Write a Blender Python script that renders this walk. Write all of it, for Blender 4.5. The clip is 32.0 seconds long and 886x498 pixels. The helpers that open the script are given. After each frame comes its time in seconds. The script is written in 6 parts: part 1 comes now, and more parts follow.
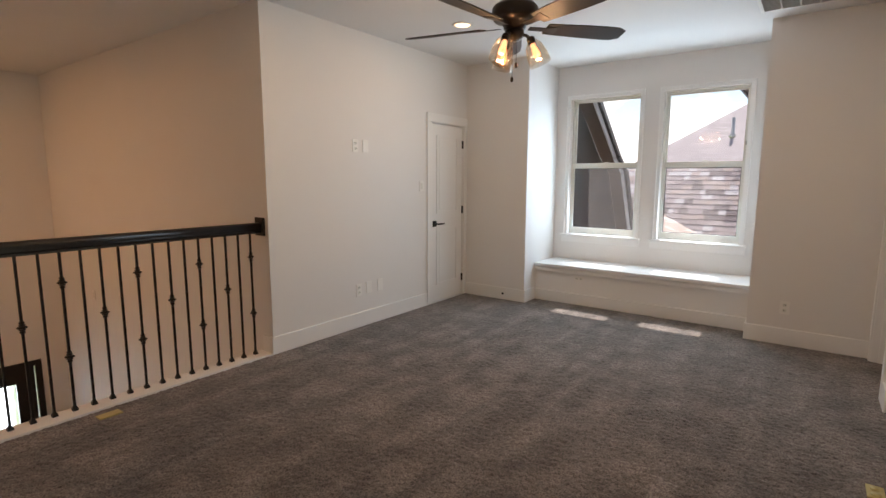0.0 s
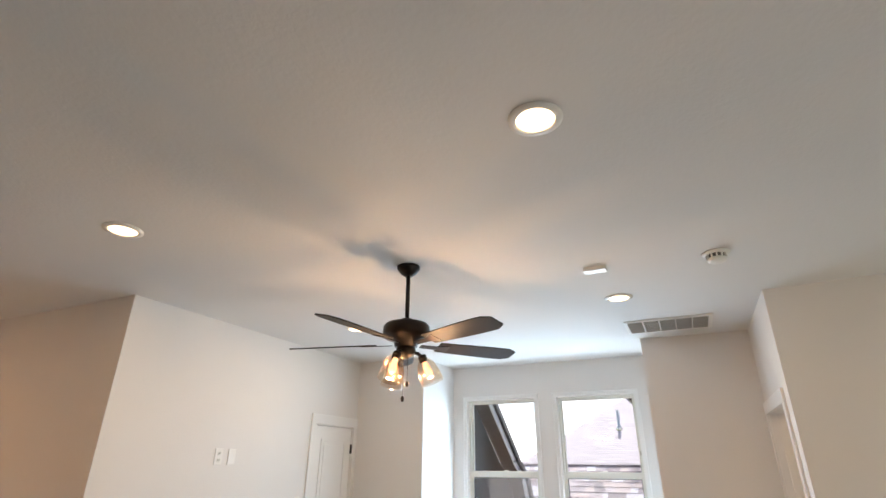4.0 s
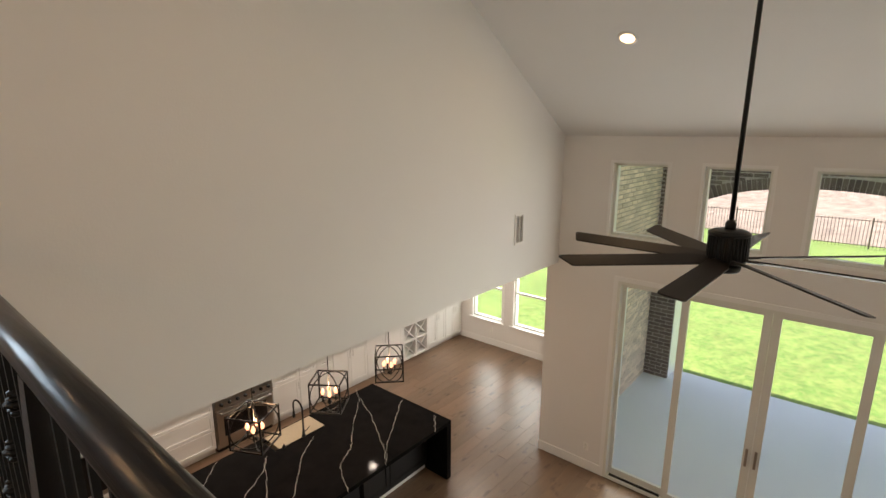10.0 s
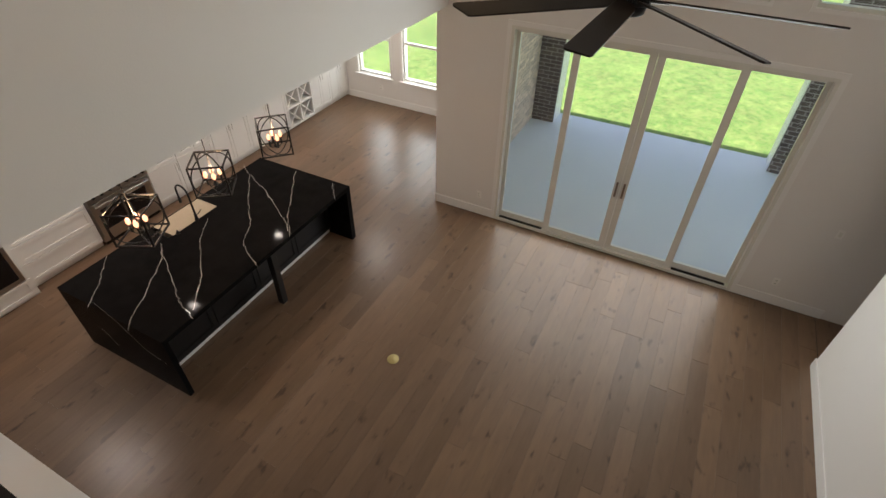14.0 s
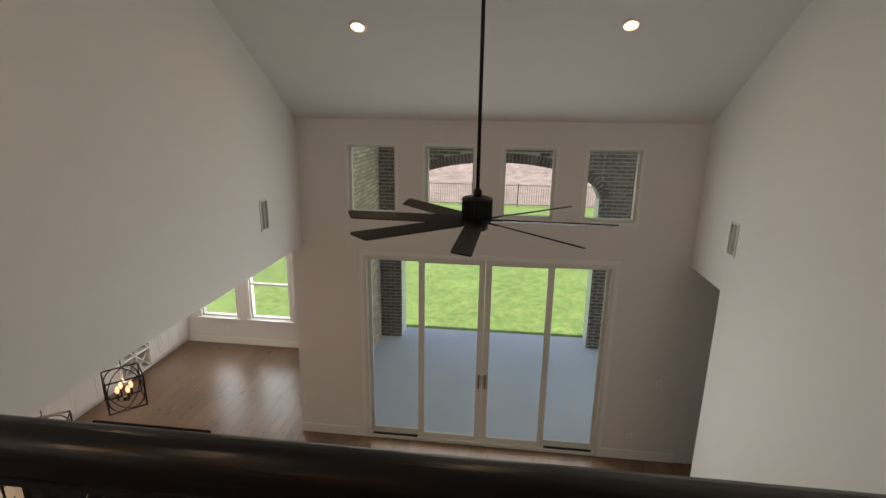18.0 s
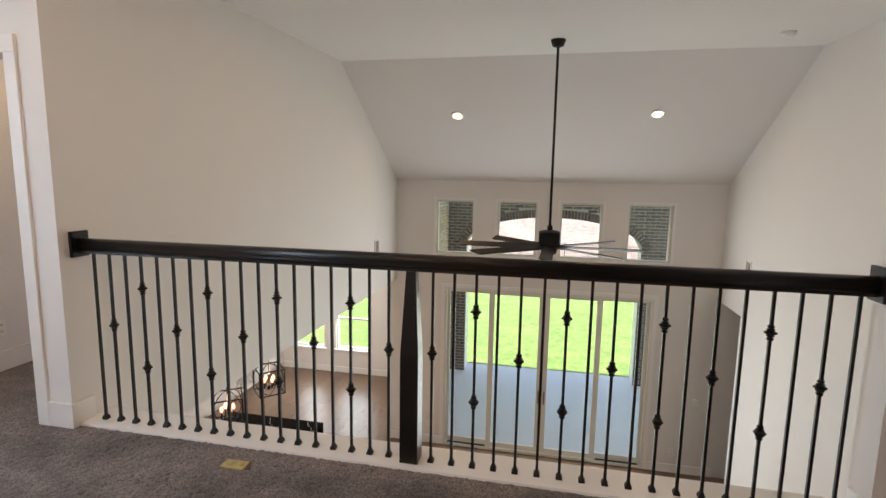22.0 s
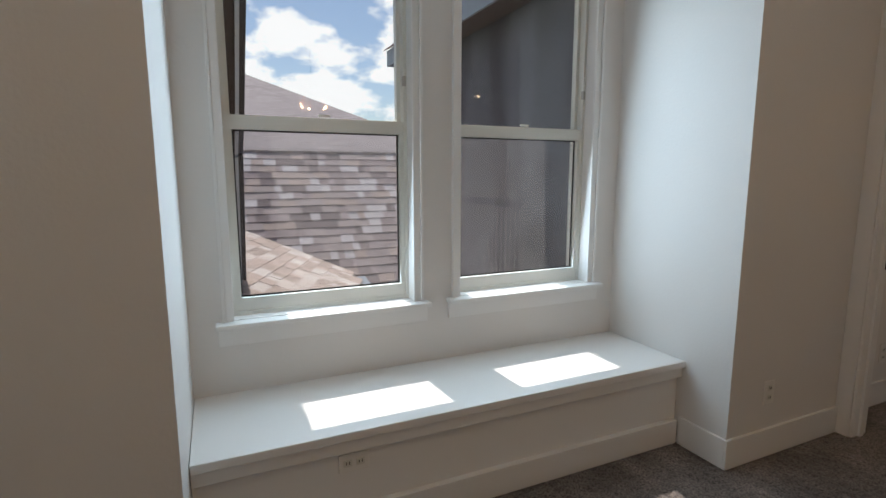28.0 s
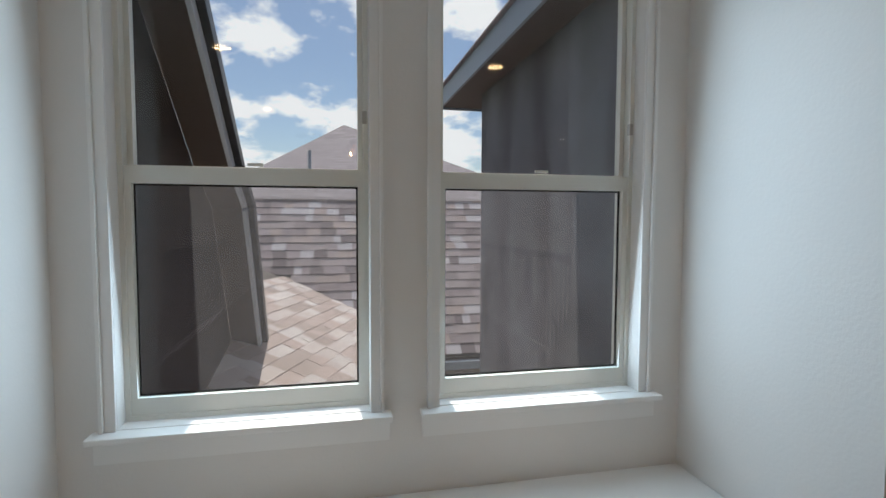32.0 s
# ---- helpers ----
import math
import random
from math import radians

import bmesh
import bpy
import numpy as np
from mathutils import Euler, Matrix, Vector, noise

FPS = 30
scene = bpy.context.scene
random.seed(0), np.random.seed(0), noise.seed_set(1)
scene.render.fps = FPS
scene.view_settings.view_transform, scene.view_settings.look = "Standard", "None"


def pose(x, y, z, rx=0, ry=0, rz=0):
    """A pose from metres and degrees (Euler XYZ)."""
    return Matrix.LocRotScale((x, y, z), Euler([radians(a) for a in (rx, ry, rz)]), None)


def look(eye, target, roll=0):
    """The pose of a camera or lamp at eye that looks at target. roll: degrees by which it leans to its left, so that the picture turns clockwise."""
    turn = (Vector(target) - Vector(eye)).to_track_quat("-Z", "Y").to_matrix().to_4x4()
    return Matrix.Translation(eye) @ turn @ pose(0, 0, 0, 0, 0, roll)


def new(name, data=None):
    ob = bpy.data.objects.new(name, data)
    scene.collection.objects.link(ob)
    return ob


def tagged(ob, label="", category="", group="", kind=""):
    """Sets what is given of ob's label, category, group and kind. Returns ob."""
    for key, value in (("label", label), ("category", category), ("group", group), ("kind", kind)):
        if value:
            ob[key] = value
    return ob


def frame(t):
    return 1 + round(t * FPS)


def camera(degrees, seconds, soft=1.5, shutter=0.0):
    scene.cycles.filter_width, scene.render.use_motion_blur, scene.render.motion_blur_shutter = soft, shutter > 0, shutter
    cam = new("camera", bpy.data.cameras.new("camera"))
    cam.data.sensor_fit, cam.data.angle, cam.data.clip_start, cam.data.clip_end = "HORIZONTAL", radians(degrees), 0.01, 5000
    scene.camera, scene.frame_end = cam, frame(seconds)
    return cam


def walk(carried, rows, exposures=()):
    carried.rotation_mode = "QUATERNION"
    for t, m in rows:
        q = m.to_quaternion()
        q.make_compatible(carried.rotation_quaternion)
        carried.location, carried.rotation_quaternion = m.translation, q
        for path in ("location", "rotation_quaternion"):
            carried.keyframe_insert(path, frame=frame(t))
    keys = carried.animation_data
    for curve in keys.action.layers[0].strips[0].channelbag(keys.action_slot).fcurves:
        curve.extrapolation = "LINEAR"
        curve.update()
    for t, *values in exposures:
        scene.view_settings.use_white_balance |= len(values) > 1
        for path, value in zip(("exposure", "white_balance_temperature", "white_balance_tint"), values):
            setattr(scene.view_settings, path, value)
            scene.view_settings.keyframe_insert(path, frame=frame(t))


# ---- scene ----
cam = camera(82.67, 32.0)
ROWS = [
    (0.0, 1.801, 1.044, 1.423, 36.27, -7.98, 0.17),
    (0.5, 1.791, 1.137, 1.432, 30.05, -8.47, 0.22),
    (1.0, 1.768, 1.226, 1.459, 26.16, -9.13, 0.31),
    (1.5, 1.755, 1.266, 1.536, 25.39, -6.47, 0.50),
    (2.0, 1.751, 1.271, 1.622, 25.38, -2.03, 0.65),
    (2.5, 1.749, 1.268, 1.677, 25.53, 5.05, 0.78),
    (3.0, 1.737, 1.273, 1.698, 25.48, 13.04, 0.76),
    (3.5, 1.719, 1.282, 1.693, 25.32, 19.80, 0.60),
    (4.0, 1.700, 1.296, 1.667, 25.14, 23.23, 0.35),
    (4.5, 1.686, 1.310, 1.628, 25.01, 21.19, 0.03),
    (5.0, 1.681, 1.324, 1.581, 25.05, 11.57, -0.34),
    (5.5, 1.676, 1.333, 1.547, 25.23, 2.34, -0.33),
    (6.0, 1.665, 1.333, 1.527, 25.49, -4.34, -0.16),
    (6.5, 1.662, 1.286, 1.511, 23.08, -8.15, -0.24),
    (7.0, 1.647, 1.281, 1.499, 15.90, -9.87, -0.30),
    (7.5, 1.645, 1.443, 1.490, 4.95, -10.93, -0.59),
    (8.0, 1.663, 1.649, 1.481, -9.13, -11.24, -0.56),
    (8.5, 1.687, 1.699, 1.474, -23.06, -10.92, 0.05),
    (9.0, 1.804, 1.721, 1.486, -35.33, -11.19, 0.16),
    (9.5, 2.034, 1.799, 1.499, -43.55, -11.78, 0.19),
    (10.0, 2.195, 1.870, 1.464, -50.04, -13.11, 0.09),
    (10.5, 2.283, 1.951, 1.438, -53.86, -16.39, -0.19),
    (10.8, 2.347, 1.978, 1.426, -55.11, -19.06, -0.15),
    (10.9, 2.412, 1.991, 1.420, -55.73, -20.39, -0.14),
    (11.0, 2.413, 2.004, 1.414, -56.36, -21.73, -0.12),
    (11.5, 2.413, 2.031, 1.388, -58.36, -27.75, 0.22),
    (12.0, 2.413, 2.035, 1.378, -59.81, -33.54, 0.70),
    (12.5, 2.413, 2.041, 1.392, -60.70, -37.67, 0.97),
    (13.0, 2.414, 2.043, 1.406, -61.46, -40.51, 0.87),
    (13.5, 2.414, 2.034, 1.430, -62.50, -41.86, 0.97),
    (14.0, 2.413, 2.015, 1.452, -63.49, -40.46, 1.04),
    (14.3, 2.412, 2.004, 1.462, -64.06, -38.81, 1.04),
    (14.4, 2.349, 2.000, 1.465, -64.29, -38.15, 1.05),
    (14.5, 2.345, 1.993, 1.471, -64.63, -37.16, 1.05),
    (15.0, 2.318, 1.979, 1.485, -66.15, -32.84, 1.02),
    (15.5, 2.295, 1.979, 1.492, -68.26, -28.34, 0.93),
    (16.0, 2.273, 2.001, 1.490, -71.18, -24.51, 0.80),
    (16.5, 2.229, 2.028, 1.489, -75.03, -21.50, 0.44),
    (17.0, 2.155, 2.052, 1.496, -79.01, -19.44, 0.36),
    (17.5, 2.027, 2.145, 1.499, -82.13, -17.04, 0.50),
    (18.0, 1.868, 2.255, 1.470, -83.29, -14.81, 0.81),
    (18.5, 1.611, 2.314, 1.424, -82.57, -12.55, 0.94),
    (19.0, 1.303, 2.366, 1.381, -81.75, -11.61, 0.91),
    (19.5, 0.999, 2.400, 1.382, -81.54, -10.95, 0.89),
    (20.0, 0.711, 2.404, 1.397, -81.07, -10.81, 0.90),
    (20.5, 0.504, 2.376, 1.394, -80.88, -10.17, 0.78),
    (21.0, 0.336, 2.353, 1.393, -81.21, -9.40, 0.69),
    (21.5, 0.174, 2.391, 1.409, -80.93, -8.68, 0.80),
    (22.0, 0.055, 2.457, 1.432, -78.28, -7.88, 0.97),
    (22.5, -0.002, 2.519, 1.446, -72.65, -6.84, 1.26),
    (23.0, -0.032, 2.552, 1.442, -64.47, -5.41, 1.29),
    (23.5, -0.093, 2.548, 1.446, -54.21, -4.25, 1.42),
    (24.0, -0.080, 2.591, 1.444, -43.74, -3.60, 1.44),
    (24.5, -0.043, 2.690, 1.458, -32.68, -3.78, 1.06),
    (25.0, -0.016, 2.899, 1.457, -22.96, -4.16, 0.75),
    (25.5, -0.001, 3.228, 1.436, -16.53, -4.06, 0.69),
    (26.0, -0.052, 3.602, 1.413, -11.08, -4.67, 0.56),
    (26.5, -0.182, 3.950, 1.398, -10.12, -5.38, 0.39),
    (27.0, -0.350, 4.267, 1.383, -13.02, -6.34, 0.22),
    (27.5, -0.529, 4.540, 1.369, -18.26, -7.40, 0.07),
    (28.0, -0.691, 4.756, 1.359, -24.34, -8.39, -0.03),
    (28.5, -0.807, 4.905, 1.354, -29.77, -9.16, -0.06),
    (29.0, -0.848, 4.974, 1.355, -33.03, -9.55, 0.01),
    (29.5, -0.877, 4.922, 1.376, -33.89, -9.98, -0.01),
    (30.0, -0.824, 4.844, 1.402, -32.68, -10.04, 0.01),
    (30.5, -0.628, 4.843, 1.410, -30.48, -9.46, 0.17),
    (31.0, -0.390, 4.925, 1.422, -25.21, -7.48, 0.16),
    (31.5, -0.166, 5.089, 1.427, -17.99, -5.14, 0.14),
    (32.0, 0.038, 5.224, 1.432, -12.24, -3.38, 0.18),
]
EXPOSURES = [(0.0, 0.75, 6800, 16), (1.0, 0.75, 6500, 15), (2.0, 0.6, 6350, 15), (4.5, 1.35, 6350, 12), (5.0, 1.0, 6300, 12), (5.5, 0.8, 6250, 13), (6.0, 0.65, 6250, 12), (7.0, 0.72, 6200, 13), (8.0, 1.0, 7200, 18), (9.0, 1.2, 6650, 15), (10.0, 1.0, 6800, 15), (11.0, 1.0, 6750, 14), (12.0, 0.68, 6150, 14), (13.0, 0.9, 6150, 15), (16.0, 0.45, 6700, 13), (17.0, 0.35, 6700, 14), (18.0, 0.35, 6400, 16), (19.0, 1.35, 6500, 16), (20.0, 1.3, 6500, 17), (21.0, 1.2, 6450, 17), (23.0, 1.1, 6150, 15), (24.0, 0.75, 6450, 15), (25.0, 0.6, 6900, 15), (26.0, 0.0, 6500, 13), (29.0, -0.15, 6650, 12), (30.0, -0.15, 6650, 13), (31.0, -0.2, 6450, 10), (32.0, -0.35, 6500, 11)]
walk(cam, [(t, pose(x, y, z, 90 + pitch, 0, yaw) @ pose(0, 0, 0, 0, 0, roll)) for t, x, y, z, yaw, pitch, roll in ROWS], EXPOSURES)

# ---- world, sun and large lights ----
LOW = -3.345            # lower floor level
CEIL = 2.74            # flat ceiling
world = bpy.data.worlds.new("world")
scene.world = world
world.use_nodes = True
wn, wl = world.node_tree.nodes, world.node_tree.links
wn.clear()
sky = wn.new("ShaderNodeTexSky")
sky.sky_type, sky.sun_disc = "NISHITA", False
sky.sun_elevation, sky.sun_rotation = radians(61), radians(0)
sky.air_density, sky.dust_density = 1.0, 0.6
geo = wn.new("ShaderNodeTexCoord")
sep = wn.new("ShaderNodeSeparateXYZ")
wl.new(geo.outputs["Generated"], sep.inputs[0])
up = wn.new("ShaderNodeMath"); up.operation = "MAXIMUM"; up.inputs[1].default_value = 0.04
wl.new(sep.outputs["Z"], up.inputs[0])
lift = wn.new("ShaderNodeMath"); lift.operation = "ADD"; lift.inputs[1].default_value = 0.42
wl.new(up.outputs[0], lift.inputs[0])
flat = wn.new("ShaderNodeVectorMath"); flat.operation = "DIVIDE"
wl.new(geo.outputs["Generated"], flat.inputs[0])
comb = wn.new("ShaderNodeCombineXYZ")
for k in range(3):
    wl.new(lift.outputs[0], comb.inputs[k])
wl.new(comb.outputs[0], flat.inputs[1])
cl = wn.new("ShaderNodeTexNoise")
cl.inputs["Scale"].default_value, cl.inputs["Detail"].default_value, cl.inputs["Roughness"].default_value = 4.2, 9.0, 0.54
wl.new(flat.outputs[0], cl.inputs["Vector"])
cr = wn.new("ShaderNodeValToRGB")
cr.color_ramp.elements[0].position, cr.color_ramp.elements[1].position = 0.50, 0.575
bank = wn.new("ShaderNodeMapRange")
bank.inputs[1].default_value, bank.inputs[2].default_value, bank.inputs[3].default_value, bank.inputs[4].default_value = 0.02, 0.42, 0.115, -0.03
wl.new(sep.outputs["Z"], bank.inputs[0])
thick = wn.new("ShaderNodeMath"); thick.operation = "ADD"
wl.new(cl.outputs["Fac"], thick.inputs[0]); wl.new(bank.outputs[0], thick.inputs[1])
wl.new(thick.outputs[0], cr.inputs[0])
cm = wn.new("ShaderNodeMixRGB")
cm.inputs[2].default_value = (9.6, 9.7, 9.9, 1)
wl.new(cr.outputs[0], cm.inputs[0])
wl.new(sky.outputs[0], cm.inputs[1])
bg = wn.new("ShaderNodeBackground")
bg.inputs["Strength"].default_value = 0.12
wl.new(cm.outputs[0], bg.inputs[0])
wo = wn.new("ShaderNodeOutputWorld")
wl.new(bg.outputs[0], wo.inputs[0])

sun = new("sun", bpy.data.lights.new("sun", "SUN"))
sun.data.energy, sun.data.angle, sun.data.color = 5.0, radians(0.5), (1.0, 0.96, 0.9)
sun.matrix_world = look((0, 0, 0), (0.03, -0.48, -0.876))

WARM = (1.0, 0.66, 0.34)


def area_light(name, m, sx, sy, power, colour, spread=180):
    d = bpy.data.lights.new(name, "AREA")
    d.shape, d.size, d.size_y, d.energy, d.color, d.spread = "RECTANGLE", sx, sy, power, colour, radians(spread)
    o = new(name, d)
    o.matrix_world = m
    return o


def disc_light(name, m, size, power, colour):
    d = bpy.data.lights.new(name, "AREA")
    d.shape, d.size, d.energy, d.color = "DISK", size, power, colour
    o = new(name, d)
    o.matrix_world = m
    return o


def bulb_light(name, at, power, colour, radius=0.03):
    d = bpy.data.lights.new(name, "POINT")
    d.energy, d.color, d.shadow_soft_size = power, colour, radius
    o = new(name, d)
    o.location = at
    return o


LAWNLIT = (0.94, 0.965, 0.88)        # sky, warmed by the sunlit lawn and brick
# daylight entering by the openings
for x in (-0.242, 0.809):
    area_light("daylight_alcove", look((x, 6.978, 1.555), (x, 5.0, 1.30)), 0.74, 1.5, 11, (0.62, 0.84, 1.0))
area_light("daylight_slider", look((8.44, 2.44, -1.90), (6.4, 2.44, -1.90)), 3.3, 2.7, 40, LAWNLIT)
area_light("daylight_clerestory", look((8.44, 2.44, 0.62), (6.4, 2.44, 0.62)), 3.8, 0.85, 8, LAWNLIT)
area_light("daylight_nook", look((11.46, 7.5, -1.9), (8.5, 7.5, -1.9)), 1.8, 1.5, 28, LAWNLIT)

# ---- materials ----
def mat(name, colour, rough=0.5, metal=0.0, vary=0.06, scale=30.0, bump=0.0, bump_scale=200.0, coat=0.0, per="", spread=0.0, spec=0.5, stretch=(1, 1, 1), stain=0.05, stain_scale=1.6):
    m = bpy.data.materials.new(name)
    m.use_nodes = True
    n, l = m.node_tree.nodes, m.node_tree.links
    b = n["Principled BSDF"]
    b.inputs["Roughness"].default_value, b.inputs["Metallic"].default_value = rough, metal
    b.inputs["Specular IOR Level"].default_value = spec
    b.inputs["Coat Weight"].default_value = coat
    tc = n.new("ShaderNodeTexCoord")
    mp = n.new("ShaderNodeMapping")
    mp.inputs["Scale"].default_value = stretch
    l.new(tc.outputs["Object"], mp.inputs[0])
    fine = n.new("ShaderNodeTexNoise")
    fine.inputs["Scale"].default_value, fine.inputs["Detail"].default_value = scale, 6
    l.new(mp.outputs[0], fine.inputs["Vector"])
    wide = n.new("ShaderNodeTexNoise")
    wide.inputs["Scale"].default_value, wide.inputs["Detail"].default_value = stain_scale, 3
    l.new(mp.outputs[0], wide.inputs["Vector"])
    add = n.new("ShaderNodeMath"); add.operation = "MULTIPLY_ADD"
    l.new(fine.outputs["Fac"], add.inputs[0])
    add.inputs[1].default_value = 2 * vary
    add.inputs[2].default_value = 1.0 - vary - stain
    add2 = n.new("ShaderNodeMath"); add2.operation = "MULTIPLY_ADD"
    l.new(wide.outputs["Fac"], add2.inputs[0])
    add2.inputs[1].default_value = 2 * stain
    l.new(add.outputs[0], add2.inputs[2])
    last = add2.outputs[0]
    if per:
        if per == "object":
            r = n.new("ShaderNodeObjectInfo").outputs["Random"]
        else:
            r = n.new("ShaderNodeNewGeometry").outputs["Random Per Island"]
        add3 = n.new("ShaderNodeMath"); add3.operation = "MULTIPLY_ADD"
        l.new(r, add3.inputs[0])
        add3.inputs[1].default_value = spread
        add3.inputs[2].default_value = 1 - spread / 2
        mul = n.new("ShaderNodeMath"); mul.operation = "MULTIPLY"
        l.new(add3.outputs[0], mul.inputs[0]); l.new(last, mul.inputs[1])
        last = mul.outputs[0]
    sc = n.new("ShaderNodeVectorMath"); sc.operation = "SCALE"
    sc.inputs[0].default_value = colour
    l.new(last, sc.inputs["Scale"])
    l.new(sc.outputs[0], b.inputs["Base Color"])
    if bump:
        bn = n.new("ShaderNodeTexNoise")
        bn.inputs["Scale"].default_value, bn.inputs["Detail"].default_value = bump_scale, 3
        l.new(mp.outputs[0], bn.inputs["Vector"])
        bp = n.new("ShaderNodeBump")
        bp.inputs["Strength"].default_value, bp.inputs["Distance"].default_value = bump, 0.004
        l.new(bn.outputs["Fac"], bp.inputs["Height"])
        l.new(bp.outputs[0], b.inputs["Normal"])
    return m


def glow(name, colour, strength):
    m = bpy.data.materials.new(name)
    m.use_nodes = True
    b = m.node_tree.nodes["Principled BSDF"]
    b.inputs["Base Color"].default_value = (*colour, 1)
    b.inputs["Emission Color"].default_value = (*colour, 1)
    b.inputs["Emission Strength"].default_value = strength
    return m


def thin_glass(name, tint=(1, 1, 1), gloss=0.07):
    m = bpy.data.materials.new(name)
    m.use_nodes = True
    n, l = m.node_tree.nodes, m.node_tree.links
    n.clear()
    o = n.new("ShaderNodeOutputMaterial")
    mix = n.new("ShaderNodeMixShader")
    tr = n.new("ShaderNodeBsdfTransparent")
    tr.inputs[0].default_value = (*tint, 1)
    gl = n.new("ShaderNodeBsdfGlossy")
    gl.inputs["Roughness"].default_value = 0.02
    mix.inputs[0].default_value = gloss
    l.new(tr.outputs[0], mix.inputs[1]); l.new(gl.outputs[0], mix.inputs[2]); l.new(mix.outputs[0], o.inputs[0])
    return m


PAINT = mat("wall_paint", (0.80, 0.785, 0.765), 0.62, vary=0.012, scale=3, bump=0.18, bump_scale=75, stain=0.01)
CEILP = mat("ceiling_paint", (0.80, 0.795, 0.785), 0.75, vary=0.012, scale=3, bump=0.30, bump_scale=60, stain=0.012)
TRIM = mat("trim_paint", (0.86, 0.855, 0.84), 0.30, vary=0.01, scale=5, bump=0.05, bump_scale=30, stain=0.012)
VINYL = mat("window_vinyl", (0.76, 0.76, 0.71), 0.32, vary=0.01, scale=6, stain=0.012)
TAUPE = mat("taupe_pull_finish", (0.26, 0.21, 0.175), 0.4, vary=0.05)
PLATE = mat("plate_plastic", (0.86, 0.85, 0.82), 0.28, vary=0.01)
BLACKW = mat("black_stained_wood", (0.009, 0.007, 0.0065), 0.28, vary=0.3, scale=30, bump=0.35, bump_scale=110, stretch=(1, 0.07, 1), coat=0.06, spec=0.4)
IRON = mat("black_iron", (0.008, 0.008, 0.008), 0.42, metal=0.0, vary=0.12, bump=0.1, bump_scale=90, spec=0.3)
BRONZE = mat("oil_rubbed_bronze", (0.020, 0.014, 0.011), 0.33, metal=0.6, vary=0.15, bump=0.05)
BLADE = mat("dark_walnut_blade", (0.018, 0.013, 0.0105), 0.55, vary=0.25, scale=10, stretch=(1, 8, 1), bump=0.1, bump_scale=40, spec=0.22)
BLADEG = mat("black_fan_blade", (0.012, 0.0078, 0.0055), 0.5, vary=0.4, scale=14, stretch=(0.6, 10, 1), bump=0.1, bump_scale=40, spec=0.25)
STEEL = mat("brushed_steel", (0.50, 0.48, 0.45), 0.30, metal=1.0, vary=0.05, stretch=(1, 30, 1))
OVENG = mat("black_oven_glass", (0.006, 0.006, 0.007), 0.06, vary=0.02)
CABINET = mat("cabinet_white_paint", (0.80, 0.79, 0.77), 0.36, vary=0.01, stain=0.015)
QUARTZ = mat("black_quartz", (0.009, 0.0085, 0.0085), 0.07, vary=0.5, scale=6, stain=0.2, stain_scale=2.2, spec=0.010)
VEIN = mat("quartz_white_vein", (0.62, 0.58, 0.52), 0.2, vary=0.3, scale=60)
ISLB = mat("island_black_paint", (0.010, 0.009, 0.009), 0.38, vary=0.2)
PAPER = mat("kraft_cardboard", (0.42, 0.35, 0.25), 0.8, vary=0.08, scale=40)
BRASS = mat("brass_floor_plate", (0.55, 0.46, 0.20), 0.45, metal=0.35, vary=0.12, scale=60)
FLOORP = mat("oak_plank", (0.178, 0.112, 0.070), 0.30, vary=0.20, scale=9, per="object", spread=0.30, stretch=(0.35, 3.0, 1), bump=0.12, bump_scale=60, stain=0.14, stain_scale=2.0)
FLOORQ = mat("oak_plank_far", (0.178, 0.112, 0.070), 0.30, vary=0.20, scale=9, per="island", spread=0.30, stretch=(0.35, 3.0, 1), bump=0.12, bump_scale=60, stain=0.14, stain_scale=2.0)
# Grey that stands in for the shade inside vents and detector slots
VENTB = mat("vent_shadow_grey", (0.22, 0.21, 0.20), 0.8)


def knots(m):
    """Dark knots and mineral streaks along the boards."""
    n, l = m.node_tree.nodes, m.node_tree.links
    b = n["Principled BSDF"]
    old = b.inputs["Base Color"].links[0].from_socket
    tc = n.new("ShaderNodeTexCoord")
    ri = n.new("ShaderNodeObjectInfo")
    sh = n.new("ShaderNodeVectorMath"); sh.operation = "SCALE"
    sh.inputs[0].default_value = (37.0, 53.0, 11.0)
    l.new(ri.outputs["Random"], sh.inputs["Scale"])
    ad = n.new("ShaderNodeVectorMath"); ad.operation = "ADD"
    l.new(tc.outputs["Object"], ad.inputs[0]); l.new(sh.outputs[0], ad.inputs[1])
    mp = n.new("ShaderNodeMapping")
    mp.inputs["Scale"].default_value = (1.0, 2.2, 1.0)
    l.new(ad.outputs[0], mp.inputs[0])
    ns = n.new("ShaderNodeTexNoise")
    ns.inputs["Scale"].default_value, ns.inputs["Detail"].default_value = 4.5, 4
    l.new(mp.outputs[0], ns.inputs["Vector"])
    r = n.new("ShaderNodeMapRange")
    r.inputs[1].default_value, r.inputs[2].default_value, r.inputs[3].default_value, r.inputs[4].default_value = 0.62, 0.72, 1.0, 0.45
    l.new(ns.outputs["Fac"], r.inputs[0])
    sc = n.new("ShaderNodeVectorMath"); sc.operation = "SCALE"
    l.new(old, sc.inputs[0]); l.new(r.outputs[0], sc.inputs["Scale"])
    l.new(sc.outputs[0], b.inputs["Base Color"])


